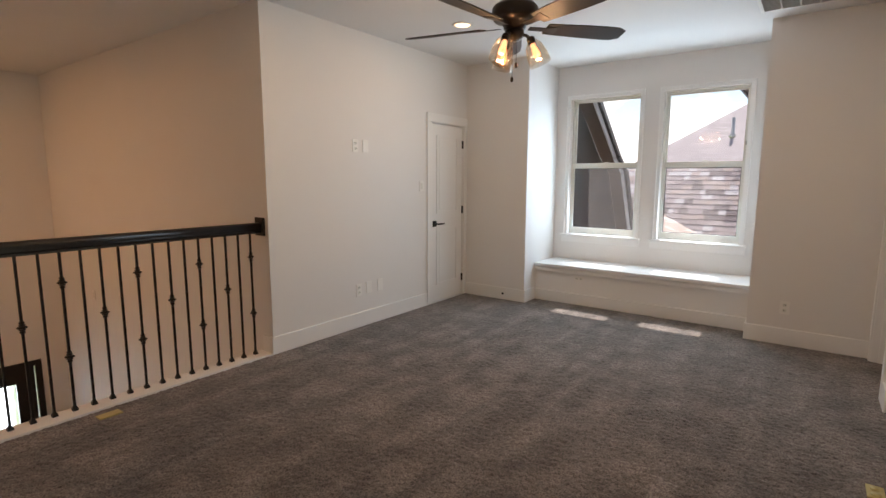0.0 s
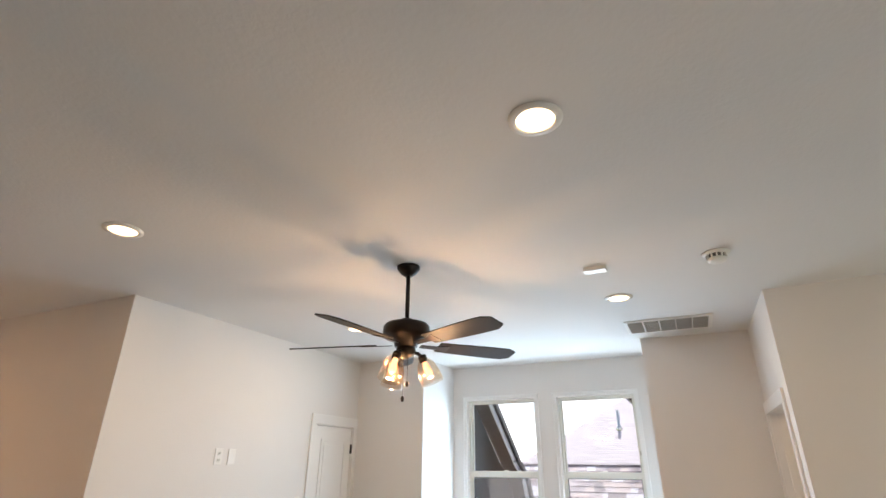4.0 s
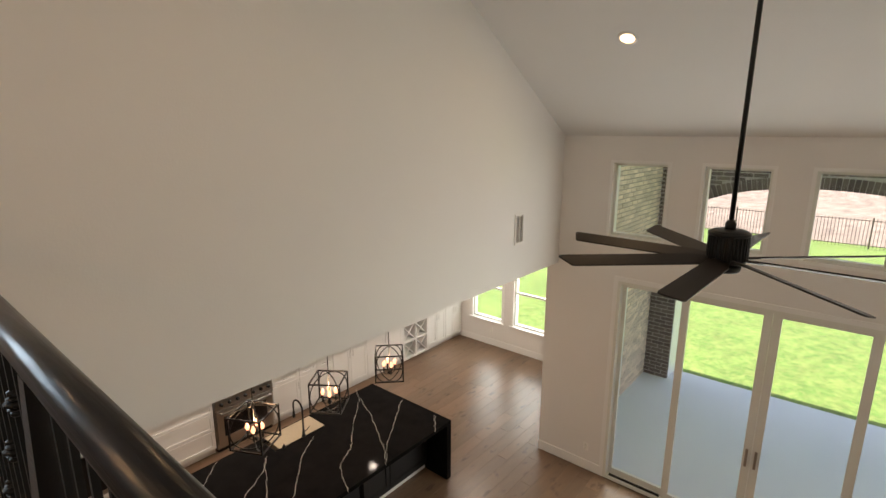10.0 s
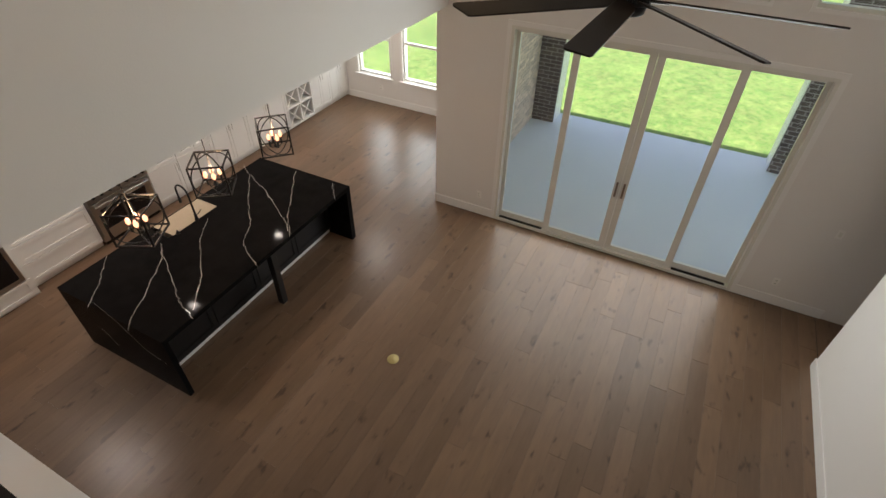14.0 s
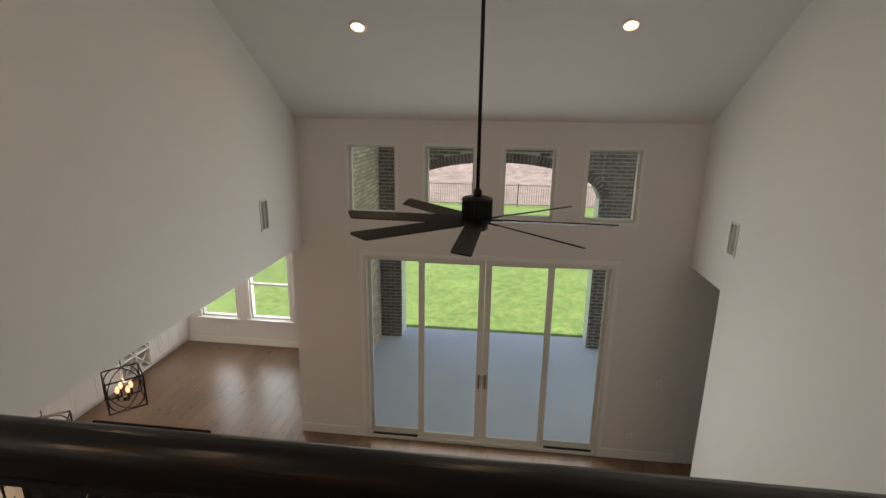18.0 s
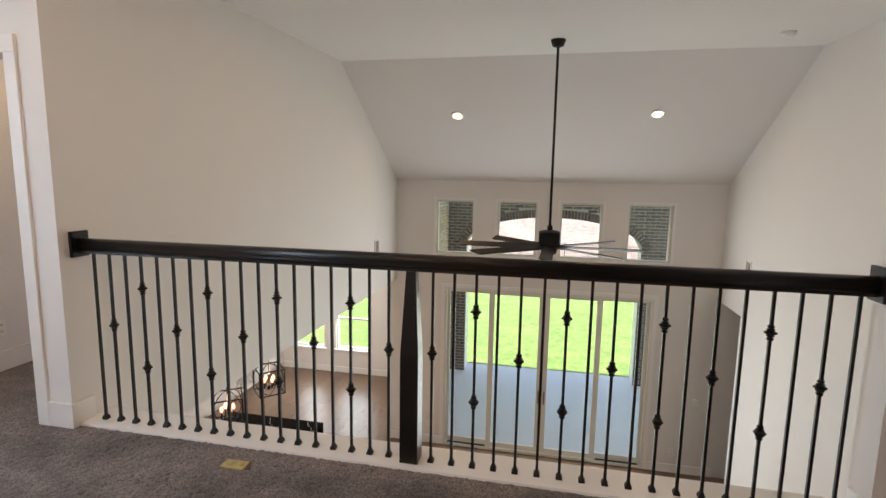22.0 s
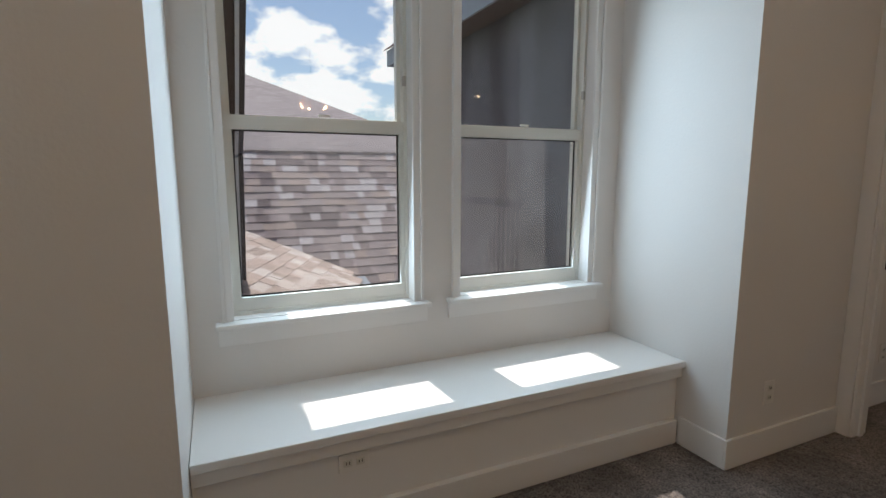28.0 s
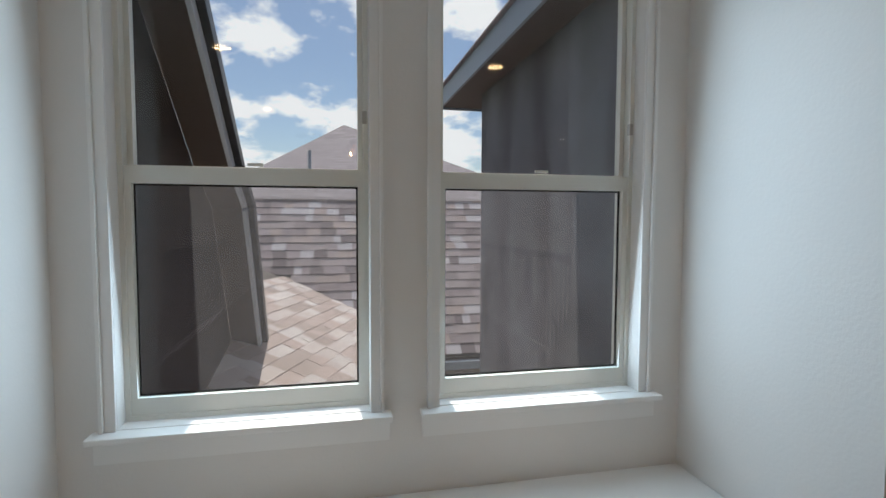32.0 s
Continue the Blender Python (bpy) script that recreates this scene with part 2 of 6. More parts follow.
knots(FLOORP)
knots(FLOORQ)
SEAM = mat("floor_seam", (0.05, 0.035, 0.025), 0.6)
BRICK = mat("painted_grey_brick", (0.150, 0.120, 0.104), 0.85, vary=0.2, scale=30, per="object", spread=0.7, bump=0.6, bump_scale=45, stain=0.12)
BRICKJ = mat("painted_grey_brick_rest", (0.150, 0.120, 0.104), 0.85, vary=0.2, scale=30, per="island", spread=0.7, bump=0.6, bump_scale=45, stain=0.12)
# Brick lightened for the side wall: skylight put into the colour
BRICKL = mat("skylit_brick", (0.68, 0.55, 0.43), 0.85, vary=0.25, scale=14, per="island", spread=0.45, bump=0.6, bump_scale=45, stain=0.12)
MORTAR = mat("mortar", (0.52, 0.49, 0.46), 0.9, vary=0.1, scale=60, bump=0.3)
MORTARD = mat("grey_mortar", (0.26, 0.245, 0.225), 0.9, vary=0.1, scale=60, bump=0.3)
# Blue and brightness of skylight are put into the concrete's colour
CONCRETE = mat("patio_concrete", (0.66, 0.70, 0.76), 0.8, vary=0.06, scale=25, bump=0.15, bump_scale=90, stain=0.08)
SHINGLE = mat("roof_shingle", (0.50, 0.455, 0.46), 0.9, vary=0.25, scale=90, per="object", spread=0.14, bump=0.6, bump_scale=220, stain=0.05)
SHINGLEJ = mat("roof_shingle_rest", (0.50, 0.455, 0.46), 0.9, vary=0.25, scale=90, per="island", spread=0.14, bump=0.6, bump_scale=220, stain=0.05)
# Paler copies of the shingle, with the low roof's sunlight in their colour
SHINGLEP = mat("sunlit_roof_shingle_rest", (0.64, 0.57, 0.54), 0.9, vary=0.2, scale=90, per="island", spread=0.14, bump=0.6, bump_scale=220, stain=0.05)
SHINGLES = mat("sunlit_roof_shingle", (0.64, 0.57, 0.54), 0.9, vary=0.2, scale=90, per="object", spread=0.14, bump=0.6, bump_scale=220, stain=0.05)
FARROOF = mat("far_roof", (0.40, 0.37, 0.38), 0.9, vary=0.18, scale=16, bump=0.4, bump_scale=60)
STUCCO = mat("dark_grey_stucco", (0.118, 0.118, 0.132), 0.8, vary=0.25, scale=14, bump=0.10, bump_scale=30, stain=0.12, stain_scale=3)


def clouds(m, low, high, scale, stretch):
    """Trowel clouds of two tones over a wall."""
    n, l = m.node_tree.nodes, m.node_tree.links
    b = n["Principled BSDF"]
    old = b.inputs["Base Color"].links[0].from_socket
    tc = n.new("ShaderNodeTexCoord")
    mp = n.new("ShaderNodeMapping")
    mp.inputs["Scale"].default_value = stretch
    l.new(tc.outputs["Object"], mp.inputs[0])
    ns = n.new("ShaderNodeTexNoise")
    ns.inputs["Scale"].default_value, ns.inputs["Detail"].default_value, ns.inputs["Distortion"].default_value = scale, 7, 1.2
    l.new(mp.outputs[0], ns.inputs["Vector"])
    r = n.new("ShaderNodeValToRGB")
    r.color_ramp.elements[0].position, r.color_ramp.elements[0].color = 0.36, (*low, 1)
    r.color_ramp.elements[1].position, r.color_ramp.elements[1].color = 0.66, (*high, 1)
    l.new(ns.outputs["Fac"], r.inputs[0])
    vm = n.new("ShaderNodeVectorMath"); vm.operation = "MULTIPLY"
    l.new(old, vm.inputs[0]); l.new(r.outputs[0], vm.inputs[1])
    l.new(vm.outputs[0], b.inputs["Base Color"])


clouds(STUCCO, (0.62, 0.60, 0.62), (1.45, 1.5, 1.55), 1.7, (1.0, 1.0, 0.42))
WINGW = mat("dark_brown_siding", (0.022, 0.015, 0.013), 0.8, vary=0.3, scale=6, bump=0.4, bump_scale=60, stain=0.2)


def tones(m, per, stops):
    """Give each piece one of several tones; stops: place and colour factor."""
    n, l = m.node_tree.nodes, m.node_tree.links
    b = n["Principled BSDF"]
    old = b.inputs["Base Color"].links[0].from_socket
    r = n.new("ShaderNodeObjectInfo").outputs["Random"] if per == "object" else n.new("ShaderNodeNewGeometry").outputs["Random Per Island"]
    mul = n.new("ShaderNodeMath"); mul.operation = "MULTIPLY"; mul.inputs[1].default_value = 7.31
    fr = n.new("ShaderNodeMath"); fr.operation = "FRACT"
    l.new(r, mul.inputs[0]); l.new(mul.outputs[0], fr.inputs[0])
    ramp = n.new("ShaderNodeValToRGB")
    ramp.color_ramp.interpolation = "CONSTANT"
    while len(ramp.color_ramp.elements) < len(stops):
        ramp.color_ramp.elements.new(0.5)
    for e, (p, c) in zip(ramp.color_ramp.elements, stops):
        e.position, e.color = p, (*c, 1)
    l.new(fr.outputs[0], ramp.inputs[0])
    vm = n.new("ShaderNodeVectorMath"); vm.operation = "MULTIPLY"
    l.new(old, vm.inputs[0]); l.new(ramp.outputs[0], vm.inputs[1])
    l.new(vm.outputs[0], b.inputs["Base Color"])


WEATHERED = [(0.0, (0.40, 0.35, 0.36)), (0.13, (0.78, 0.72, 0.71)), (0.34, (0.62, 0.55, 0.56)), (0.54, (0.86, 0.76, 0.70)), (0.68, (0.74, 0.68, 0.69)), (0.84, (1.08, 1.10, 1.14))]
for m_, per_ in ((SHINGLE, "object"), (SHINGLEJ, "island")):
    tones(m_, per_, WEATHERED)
SUNLIT_TONES = [(0.0, (0.72, 0.65, 0.61)), (0.25, (0.96, 0.92, 0.90)), (0.5, (0.82, 0.73, 0.69)), (0.75, (1.04, 1.03, 1.03))]
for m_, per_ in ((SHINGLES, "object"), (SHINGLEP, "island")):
    tones(m_, per_, SUNLIT_TONES)


def courses(m, width, height):
    """Small shingle courses on a roof that stays far off."""
    n, l = m.node_tree.nodes, m.node_tree.links
    b = n["Principled BSDF"]
    old = b.inputs["Base Color"].links[0].from_socket
    tc = n.new("ShaderNodeTexCoord")
    sp = n.new("ShaderNodeSeparateXYZ"); l.new(tc.outputs["Object"], sp.inputs[0])
    cb = n.new("ShaderNodeCombineXYZ")
    ad = n.new("ShaderNodeMath"); ad.operation = "ADD"
    l.new(sp.outputs["X"], ad.inputs[0]); l.new(sp.outputs["Y"], ad.inputs[1])
    l.new(ad.outputs[0], cb.inputs[0]); l.new(sp.outputs["Z"], cb.inputs[1])
    br = n.new("ShaderNodeTexBrick")
    br.inputs["Color1"].default_value, br.inputs["Color2"].default_value, br.inputs["Mortar"].default_value = (1.10, 1.05, 1.06, 1), (0.86, 0.81, 0.82, 1), (0.66, 0.61, 0.62, 1)
    br.inputs["Scale"].default_value, br.inputs["Mortar Size"].default_value, br.inputs["Bias"].default_value = 1.0, 0.012, 0.1
    br.inputs["Brick Width"].default_value, br.inputs["Row Height"].default_value = width, height
    l.new(cb.outputs[0], br.inputs["Vector"])
    vm = n.new("ShaderNodeVectorMath"); vm.operation = "MULTIPLY"
    l.new(old, vm.inputs[0]); l.new(br.outputs["Color"], vm.inputs[1])
    l.new(vm.outputs[0], b.inputs["Base Color"])


courses(FARROOF, 0.30, 0.066)
FENCEM = mat("weathered_fence_iron", (0.10, 0.072, 0.055), 0.6, vary=0.2)
GUTTER = mat("black_gutter", (0.012, 0.012, 0.014), 0.4, vary=0.1)
SOFFIT = mat("brown_soffit", (0.075, 0.055, 0.045), 0.7, vary=0.1, scale=12)
RAKEP = mat("pale_blue_grey_board", (0.60, 0.65, 0.72), 0.5, vary=0.06)
FASCIA = mat("blue_grey_fascia", (0.24, 0.28, 0.34), 0.5, vary=0.06)
DIRT = mat("brown_dirt", (0.32, 0.245, 0.20), 0.95, vary=0.75, scale=2.2, bump=0.9, bump_scale=6, stain=0.3, stain_scale=0.35)
GRASS = mat("lawn_grass", (0.170, 0.268, 0.060), 0.85, vary=0.45, scale=5, bump=0.8, bump_scale=60, stain=0.22, stain_scale=0.8)
clouds(GRASS, (0.80, 0.90, 0.80), (1.45, 1.14, 1.35), 5.5, (1.0, 1.0, 1.0))
LAMPON = glow("lamp_lens_lit", (1.0, 0.72, 0.42), 1.7)
BULB = glow("bulb_lit", (1.0, 0.38, 0.18), 1.9)
BULB.node_tree.nodes["Principled BSDF"].inputs["Base Color"].default_value = (0.05, 0.04, 0.03, 1)
PANE = thin_glass("window_glass", (0.97, 0.985, 0.98), 0.03)
# Clear glass; the bulb's warm glow is put into the tint
SHADEG = thin_glass("warm_tinted_lamp_glass", (1.0, 0.94, 0.87), 0.15)
FROST = mat("frosted_glass", (0.86, 0.90, 0.94), 0.45, vary=0.02)
FROST.node_tree.nodes["Principled BSDF"].inputs["Transmission Weight"].default_value = 0.9


def screen_material():
    m = thin_glass("insect_screen", (0.97, 0.97, 0.97), 0.09)
    n, l = m.node_tree.nodes, m.node_tree.links
    d = n.new("ShaderNodeBsdfTranslucent")
    d.inputs[0].default_value = (0.50, 0.49, 0.50, 1)
    mix = [k for k in n if k.bl_idname == "ShaderNodeMixShader"][0]
    l.new(d.outputs[0], mix.inputs[2])
    return m


SCREEN = screen_material()


def carpet_material():
    m = mat("carpet", (0.132, 0.112, 0.102), 0.95, vary=0.0, scale=1.2, stain=0.10, stain_scale=1.7, spec=0.1)
    n, l = m.node_tree.nodes, m.node_tree.links
    b = n["Principled BSDF"]
    b.inputs["Sheen Weight"].default_value = 0.35
    old = b.inputs["Base Color"].links[0].from_socket
    tc = n.new("ShaderNodeTexCoord")
    sp = n.new("ShaderNodeTexNoise")
    sp.inputs["Scale"].default_value, sp.inputs["Detail"].default_value = 120, 4
    l.new(tc.outputs["Object"], sp.inputs["Vector"])
    md = n.new("ShaderNodeTexNoise")
    md.inputs["Scale"].default_value, md.inputs["Detail"].default_value = 4.2, 6
    l.new(tc.outputs["Object"], md.inputs["Vector"])
    r1 = n.new("ShaderNodeMapRange"); r1.inputs[1].default_value, r1.inputs[2].default_value, r1.inputs[3].default_value, r1.inputs[4].default_value = 0.33, 0.67, 0.35, 1.75
    l.new(sp.outputs["Fac"], r1.inputs[0])
    r2 = n.new("ShaderNodeMapRange"); r2.inputs[1].default_value, r2.inputs[2].default_value, r2.inputs[3].default_value, r2.inputs[4].default_value = 0.36, 0.64, 0.74, 1.28
    l.new(md.outputs["Fac"], r2.inputs[0])
    mp2 = n.new("ShaderNodeMapping")
    mp2.inputs["Rotation"].default_value = (0, 0, radians(28))
    mp2.inputs["Scale"].default_value = (3.4, 0.55, 1)
    l.new(tc.outputs["Object"], mp2.inputs[0])
    st = n.new("ShaderNodeTexNoise")
    st.inputs["Scale"].default_value, st.inputs["Detail"].default_value, st.inputs["Distortion"].default_value = 1.5, 1.5, 0.5
    l.new(mp2.outputs[0], st.inputs["Vector"])
    r3 = n.new("ShaderNodeMapRange"); r3.inputs[1].default_value, r3.inputs[2].default_value, r3.inputs[3].default_value, r3.inputs[4].default_value = 0.42, 0.58, 0.84, 1.18
    l.new(st.outputs["Fac"], r3.inputs[0])
    mv = n.new("ShaderNodeMath"); mv.operation = "MULTIPLY"
    l.new(r1.outputs[0], mv.inputs[0]); l.new(r3.outputs[0], mv.inputs[1])
    mu = n.new("ShaderNodeMath"); mu.operation = "MULTIPLY"
    l.new(mv.outputs[0], mu.inputs[0]); l.new(r2.outputs[0], mu.inputs[1])
    sc = n.new("ShaderNodeVectorMath"); sc.operation = "SCALE"
    l.new(old, sc.inputs[0]); l.new(mu.outputs[0], sc.inputs["Scale"])
    l.new(sc.outputs[0], b.inputs["Base Color"])
    return m


CARPET = carpet_material()

# ---- mesh helpers ----
def box(x0, x1, y0, y1, z0, z1, bm=None, bevel=0.0):
    own = bmesh.new()
    bmesh.ops.create_cube(own, size=1)
    for v in own.verts:
        v.co = Vector((x0 + (v.co.x + 0.5) * (x1 - x0), y0 + (v.co.y + 0.5) * (y1 - y0), z0 + (v.co.z + 0.5) * (z1 - z0)))
    if bevel:
        bmesh.ops.bevel(own, geom=own.edges[:], offset=bevel, segments=2, profile=0.6, affect="EDGES")
    if bm is None:
        return own
    return join(bm, own)


def join(bm, own, m=None):
    if m is not None:
        own.transform(m)
    base = len(bm.verts)
    vs = [bm.verts.new(v.co) for v in own.verts]
    for f in own.faces:
        try:
            nf = bm.faces.new([vs[v.index] for v in f.verts])
            nf.smooth = f.smooth
        except ValueError:
            pass
    own.free()
    return bm


def lathe(profile, steps=24, smooth=True, cap=True):
    bm = bmesh.new()
    rings = []
    for r, z in profile:
        rings.append([bm.verts.new((r * math.cos(2 * math.pi * k / steps), r * math.sin(2 * math.pi * k / steps), z)) for k in range(steps)])
    for a, b in zip(rings, rings[1:]):
        for k in range(steps):
            f = bm.faces.new((a[k], a[(k + 1) % steps], b[(k + 1) % steps], b[k]))
            f.smooth = smooth
    for ring, flip in ((rings[0], True), (rings[-1], False)):
        if cap and ring[0].co.xy.length > 1e-4:
            bm.faces.new(ring[::-1] if flip else ring)
    return bm


def tube(points, r, sides=6, close=False, smooth=True):
    bm = bmesh.new()
    pts = [Vector(p) for p in points]
    rings = []
    n = len(pts)
    ref = None
    for i, p in enumerate(pts):
        if close:
            d = pts[(i + 1) % n] - pts[i - 1]
        else:
            d = pts[min(i + 1, n - 1)] - pts[max(i - 1, 0)]
        d.normalize()
        if ref is None:
            ref = d.orthogonal().normalized()
        ref = (ref - d * ref.dot(d))
        ref = ref.normalized() if ref.length > 1e-6 else d.orthogonal().normalized()
        s = d.cross(ref)
        rings.append([bm.verts.new(p + r * (math.cos(2 * math.pi * k / sides) * ref + math.sin(2 * math.pi * k / sides) * s)) for k in range(sides)])
    pairs = list(zip(rings, rings[1:]))
    if close:
        pairs.append((rings[-1], rings[0]))
    for a, b in pairs:
        for k in range(sides):
            f = bm.faces.new((a[k], a[(k + 1) % sides], b[(k + 1) % sides], b[k]))
            f.smooth = smooth
    if not close:
        bm.faces.new(rings[0][::-1]); bm.faces.new(rings[-1])
    return bm


def prism(points, vec, bm=None):
    """A flat outline (list of 3D points) pushed along vec."""
    own = bmesh.new() if bm is None else bm
    a = [own.verts.new(p) for p in points]
    b = [own.verts.new(Vector(p) + Vector(vec)) for p in points]
    own.faces.new(a[::-1]); own.faces.new(b)
    for k in range(len(a)):
        own.faces.new((a[k], a[(k + 1) % len(a)], b[(k + 1) % len(a)], b[k]))
    return own


def solid(bm):
    bmesh.ops.recalc_face_normals(bm, faces=bm.faces[:])
    return bm


def part(name, bm, material, parent=None, label=""):
    me = bpy.data.meshes.new(name)
    solid(bm)
    bm.to_mesh(me)
    bm.free()
    me.materials.append(material)
    ob = new(name, me)
    if parent is not None:
        ob.parent = parent
    if label:
        ob["label"] = label
    return ob


def thing(name, at, label, category, group="", turn=0.0):
    e = new(name)
    e.empty_display_size = 0.1
    e.matrix_world = pose(*at, 0, 0, turn)
    return tagged(e, label, category, group)


def again(ob, name, m):
    """Another object on the same mesh."""
    o = ob.copy()
    scene.collection.objects.link(o)
    o.matrix_local = m
    return o


def pierced(axis, a0, a1, u0, u1, v0, v1, holes=()):
    """A slab between a0 and a1 along axis, u0..u1 by v0..v1 across it, with rectangular holes through it."""
    us = sorted({u0, u1, *[h for r in holes for h in r[:2]]})
    vs = sorted({v0, v1, *[h for r in holes for h in r[2:]]})
    us = [u for u in us if u0 <= u <= u1]
    vs = [v for v in vs if v0 <= v <= v1]

    def full(i, j):
        if not (0 <= i < len(us) - 1 and 0 <= j < len(vs) - 1):
            return False
        u, v = (us[i] + us[i + 1]) / 2, (vs[j] + vs[j + 1]) / 2
        return not any(r[0] < u < r[1] and r[2] < v < r[3] for r in holes)

    bm = bmesh.new()
    cache = {}

    def vert(a, i, j):
        if (a, i, j) not in cache:
            u, v = us[i], vs[j]
            p = {"x": (a, u, v), "y": (u, a, v), "z": (u, v, a)}[axis]
            cache[a, i, j] = bm.verts.new(p)
        return cache[a, i, j]

    for i in range(len(us) - 1):
        for j in range(len(vs) - 1):
            if not full(i, j):
                continue
            for a in (a0, a1):
                bm.faces.new([vert(a, i, j), vert(a, i + 1, j), vert(a, i + 1, j + 1), vert(a, i, j + 1)])
            for di, dj, e in ((-1, 0, ((0, 0), (0, 1))), (1, 0, ((1, 0), (1, 1))), (0, -1, ((0, 0), (1, 0))), (0, 1, ((0, 1), (1, 1)))):
                if not full(i + di, j + dj):
                    (p, q), (r, s) = e
                    bm.faces.new([vert(a0, i + p, j + q), vert(a0, i + r, j + s), vert(a1, i + r, j + s), vert(a1, i + p, j + q)])
    return bm


def structure(name, bm, material, label, parent=None):
    ob = part(name, bm, material, parent)
    return tagged(ob, label, "", "", "structure")


# ---- the structure ----
WX, NY, EX, RY, GN = -1.64, 6.20, 2.265, 5.035, 5.20      # west wall, pier faces, door wall, north wall of the great room
AX0, AX1, AY = -0.818, 1.40, 6.985               # alcove
FX, SY, CREASE, EAVE = 8.500, -0.230, 6.10, 1.415  # far wall, south wall, ceiling crease, far wall's top
CREST = 2.85                                     # top of the slope
HEAD = -0.325                                    # ceiling of the lower rooms

# west wall with the closet door
structure("wall_west", pierced("x", WX - 0.12, WX, 3.41, NY, 0.0, CEIL, [(5.505, 6.135, 0.0, 2.035)]), PAINT, "white painted loft wall with a closet door")
structure("wall_closet", pierced("x", WX - 0.75, WX - 0.65, 3.53, 7.0, 0.0, CEIL), PAINT, "plain wall behind the closet door")
structure("wall_stair_north", pierced("y", 3.41, 3.53, -6.5, WX - 0.12, LOW, CEIL), PAINT, "tall plain stairwell wall in warm lamplight")
structure("wall_stair_west", pierced("x", -6.62, -6.5, -1.6, 3.53, LOW, CEIL, [(2.0, 3.05, LOW, -1.08)]), PAINT, "stairwell wall with the front door below")
structure("wall_stair_south", pierced("y", -0.12, 0.0, -6.5, WX - 0.12, LOW, CEIL), PAINT, "plain wall closing the stairwell")
structure("wall_west_south", pierced("x", WX - 0.12, WX, -2.6, 0.2, 0.0, CEIL), PAINT, "plain loft wall beside the stairwell")
structure("wall_stair_below", pierced("x", WX - 0.12, WX, -2.6, 3.53, LOW, -0.30), PAINT, "plain wall below the loft edge")
structure("wall_south", pierced("y", -2.72, -2.6, WX - 0.12, EX + 0.12, 0.0, CEIL), PAINT, "plain loft wall behind the walk")
structure("wall_stub", pierced("x", EX, EX + 0.16, -2.72, 1.12, HEAD, CEIL), PAINT, "white wall end that carries the railing")
structure("pier_left", box(WX - 0.12, AX0, NY, 7.15, 0.0, CEIL), PAINT, "white painted wall beside the window alcove")
structure("pier_right", box(AX1, EX + 0.12, NY, 7.15, 0.0, CEIL), PAINT, "white painted wall beside the window alcove")
WIN = [(-0.645, 0.160), (0.408, 1.210)]
WZ0, WZ1 = 0.755, 2.36
structure("wall_window", pierced("y", AY, 7.15, AX0, AX1, 0.0, CEIL, [(a, b, WZ0, WZ1) for a, b in WIN]), PAINT, "white alcove wall with two sash windows")
structure("wall_east", pierced("x", EX, EX + 0.12, RY, NY, 0.0, CEIL, [(5.27, 6.12, 0.0, 2.05)]), PAINT, "white painted wall with an open doorway")
# hall beyond the doorway
HN = 6.29
structure("wall_hall_north", pierced("y", HN, HN + 0.12, EX + 0.12, 3.31, 0.0, CEIL), PAINT, "hall wall with a switch and an outlet")
structure("wall_hall_side", pierced("x", 3.19, 3.31, HN + 0.12, 9.0, 0.0, CEIL), PAINT, "hall wall leading to a further room")
structure("wall_hall_south", pierced("y", GN + 0.005, GN + 0.015, EX + 0.12, 6.8, 0.0, CEIL), PAINT, "plain hall wall")
structure("wall_hall_corner", pierced("x", 4.15, 4.27, GN + 0.015, 6.35, 0.0, CEIL), PAINT, "plain hall wall with a baseboard")
structure("wall_hall_east", pierced("x", 6.67, 6.79, GN + 0.015, 9.0, 0.0, CEIL), PAINT, "plain wall of the further room")
structure("wall_hall_end", pierced("y", 9.0, 9.1, 3.19, 6.8, 0.0, CEIL, [(4.4, 6.0, 0.8, 2.2)]), PAINT, "plain wall of the further room with an unseen added opening")
# Opening and lamp out of view, added for the room's bluish daylight
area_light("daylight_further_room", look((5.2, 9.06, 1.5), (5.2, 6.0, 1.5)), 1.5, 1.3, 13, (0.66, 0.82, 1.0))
structure("hall_floor", box(EX - 0.002, 6.8, RY + 0.2, 9.0, HEAD + 0.05, -0.005), CARPET, "grey carpet of the hall")
structure("hall_ceiling", box(EX + 0.12, 6.8, GN, 9.1, CEIL - 0.25, CEIL - 0.15), CEILP, "hall ceiling")

# great room
structure("wall_north", prism([(EX + 0.12, RY, HEAD), (FX, RY, HEAD), (FX, RY, EAVE), (CREASE, RY, CREST + 0.03), (EX + 0.12, RY, CEIL + 0.03)], (0, GN - RY, 0)), PAINT, "tall white wall above the kitchen opening")
structure("wall_great_south", pierced("y", SY - 0.12, SY, EX + 0.16, FX, LOW, 2.9, [(7.584, FX, LOW, -0.391)]), PAINT, "tall white wall with a passage at its end")
UW = [(3.649, 4.376), (2.596, 3.321), (1.558, 2.296), (0.499, 1.238)]
UZ0, UZ1 = 0.127, 1.121
SLY0, SLY1, SLT = 0.715, 4.170, -0.420
structure("wall_far", pierced("x", FX, FX + 0.18, SY - 0.12, GN, LOW, 1.6, [(a + 0.03, b - 0.03, UZ0 + 0.03, UZ1 - 0.03) for a, b in UW] + [(SLY0, SLY1, LOW, SLT)]), PAINT, "white wall with a glazed slider and four high windows")
structure("wall_passage", pierced("x", FX, FX + 0.18, -3.0, SY - 0.12, LOW, HEAD), PAINT, "plain passage wall")
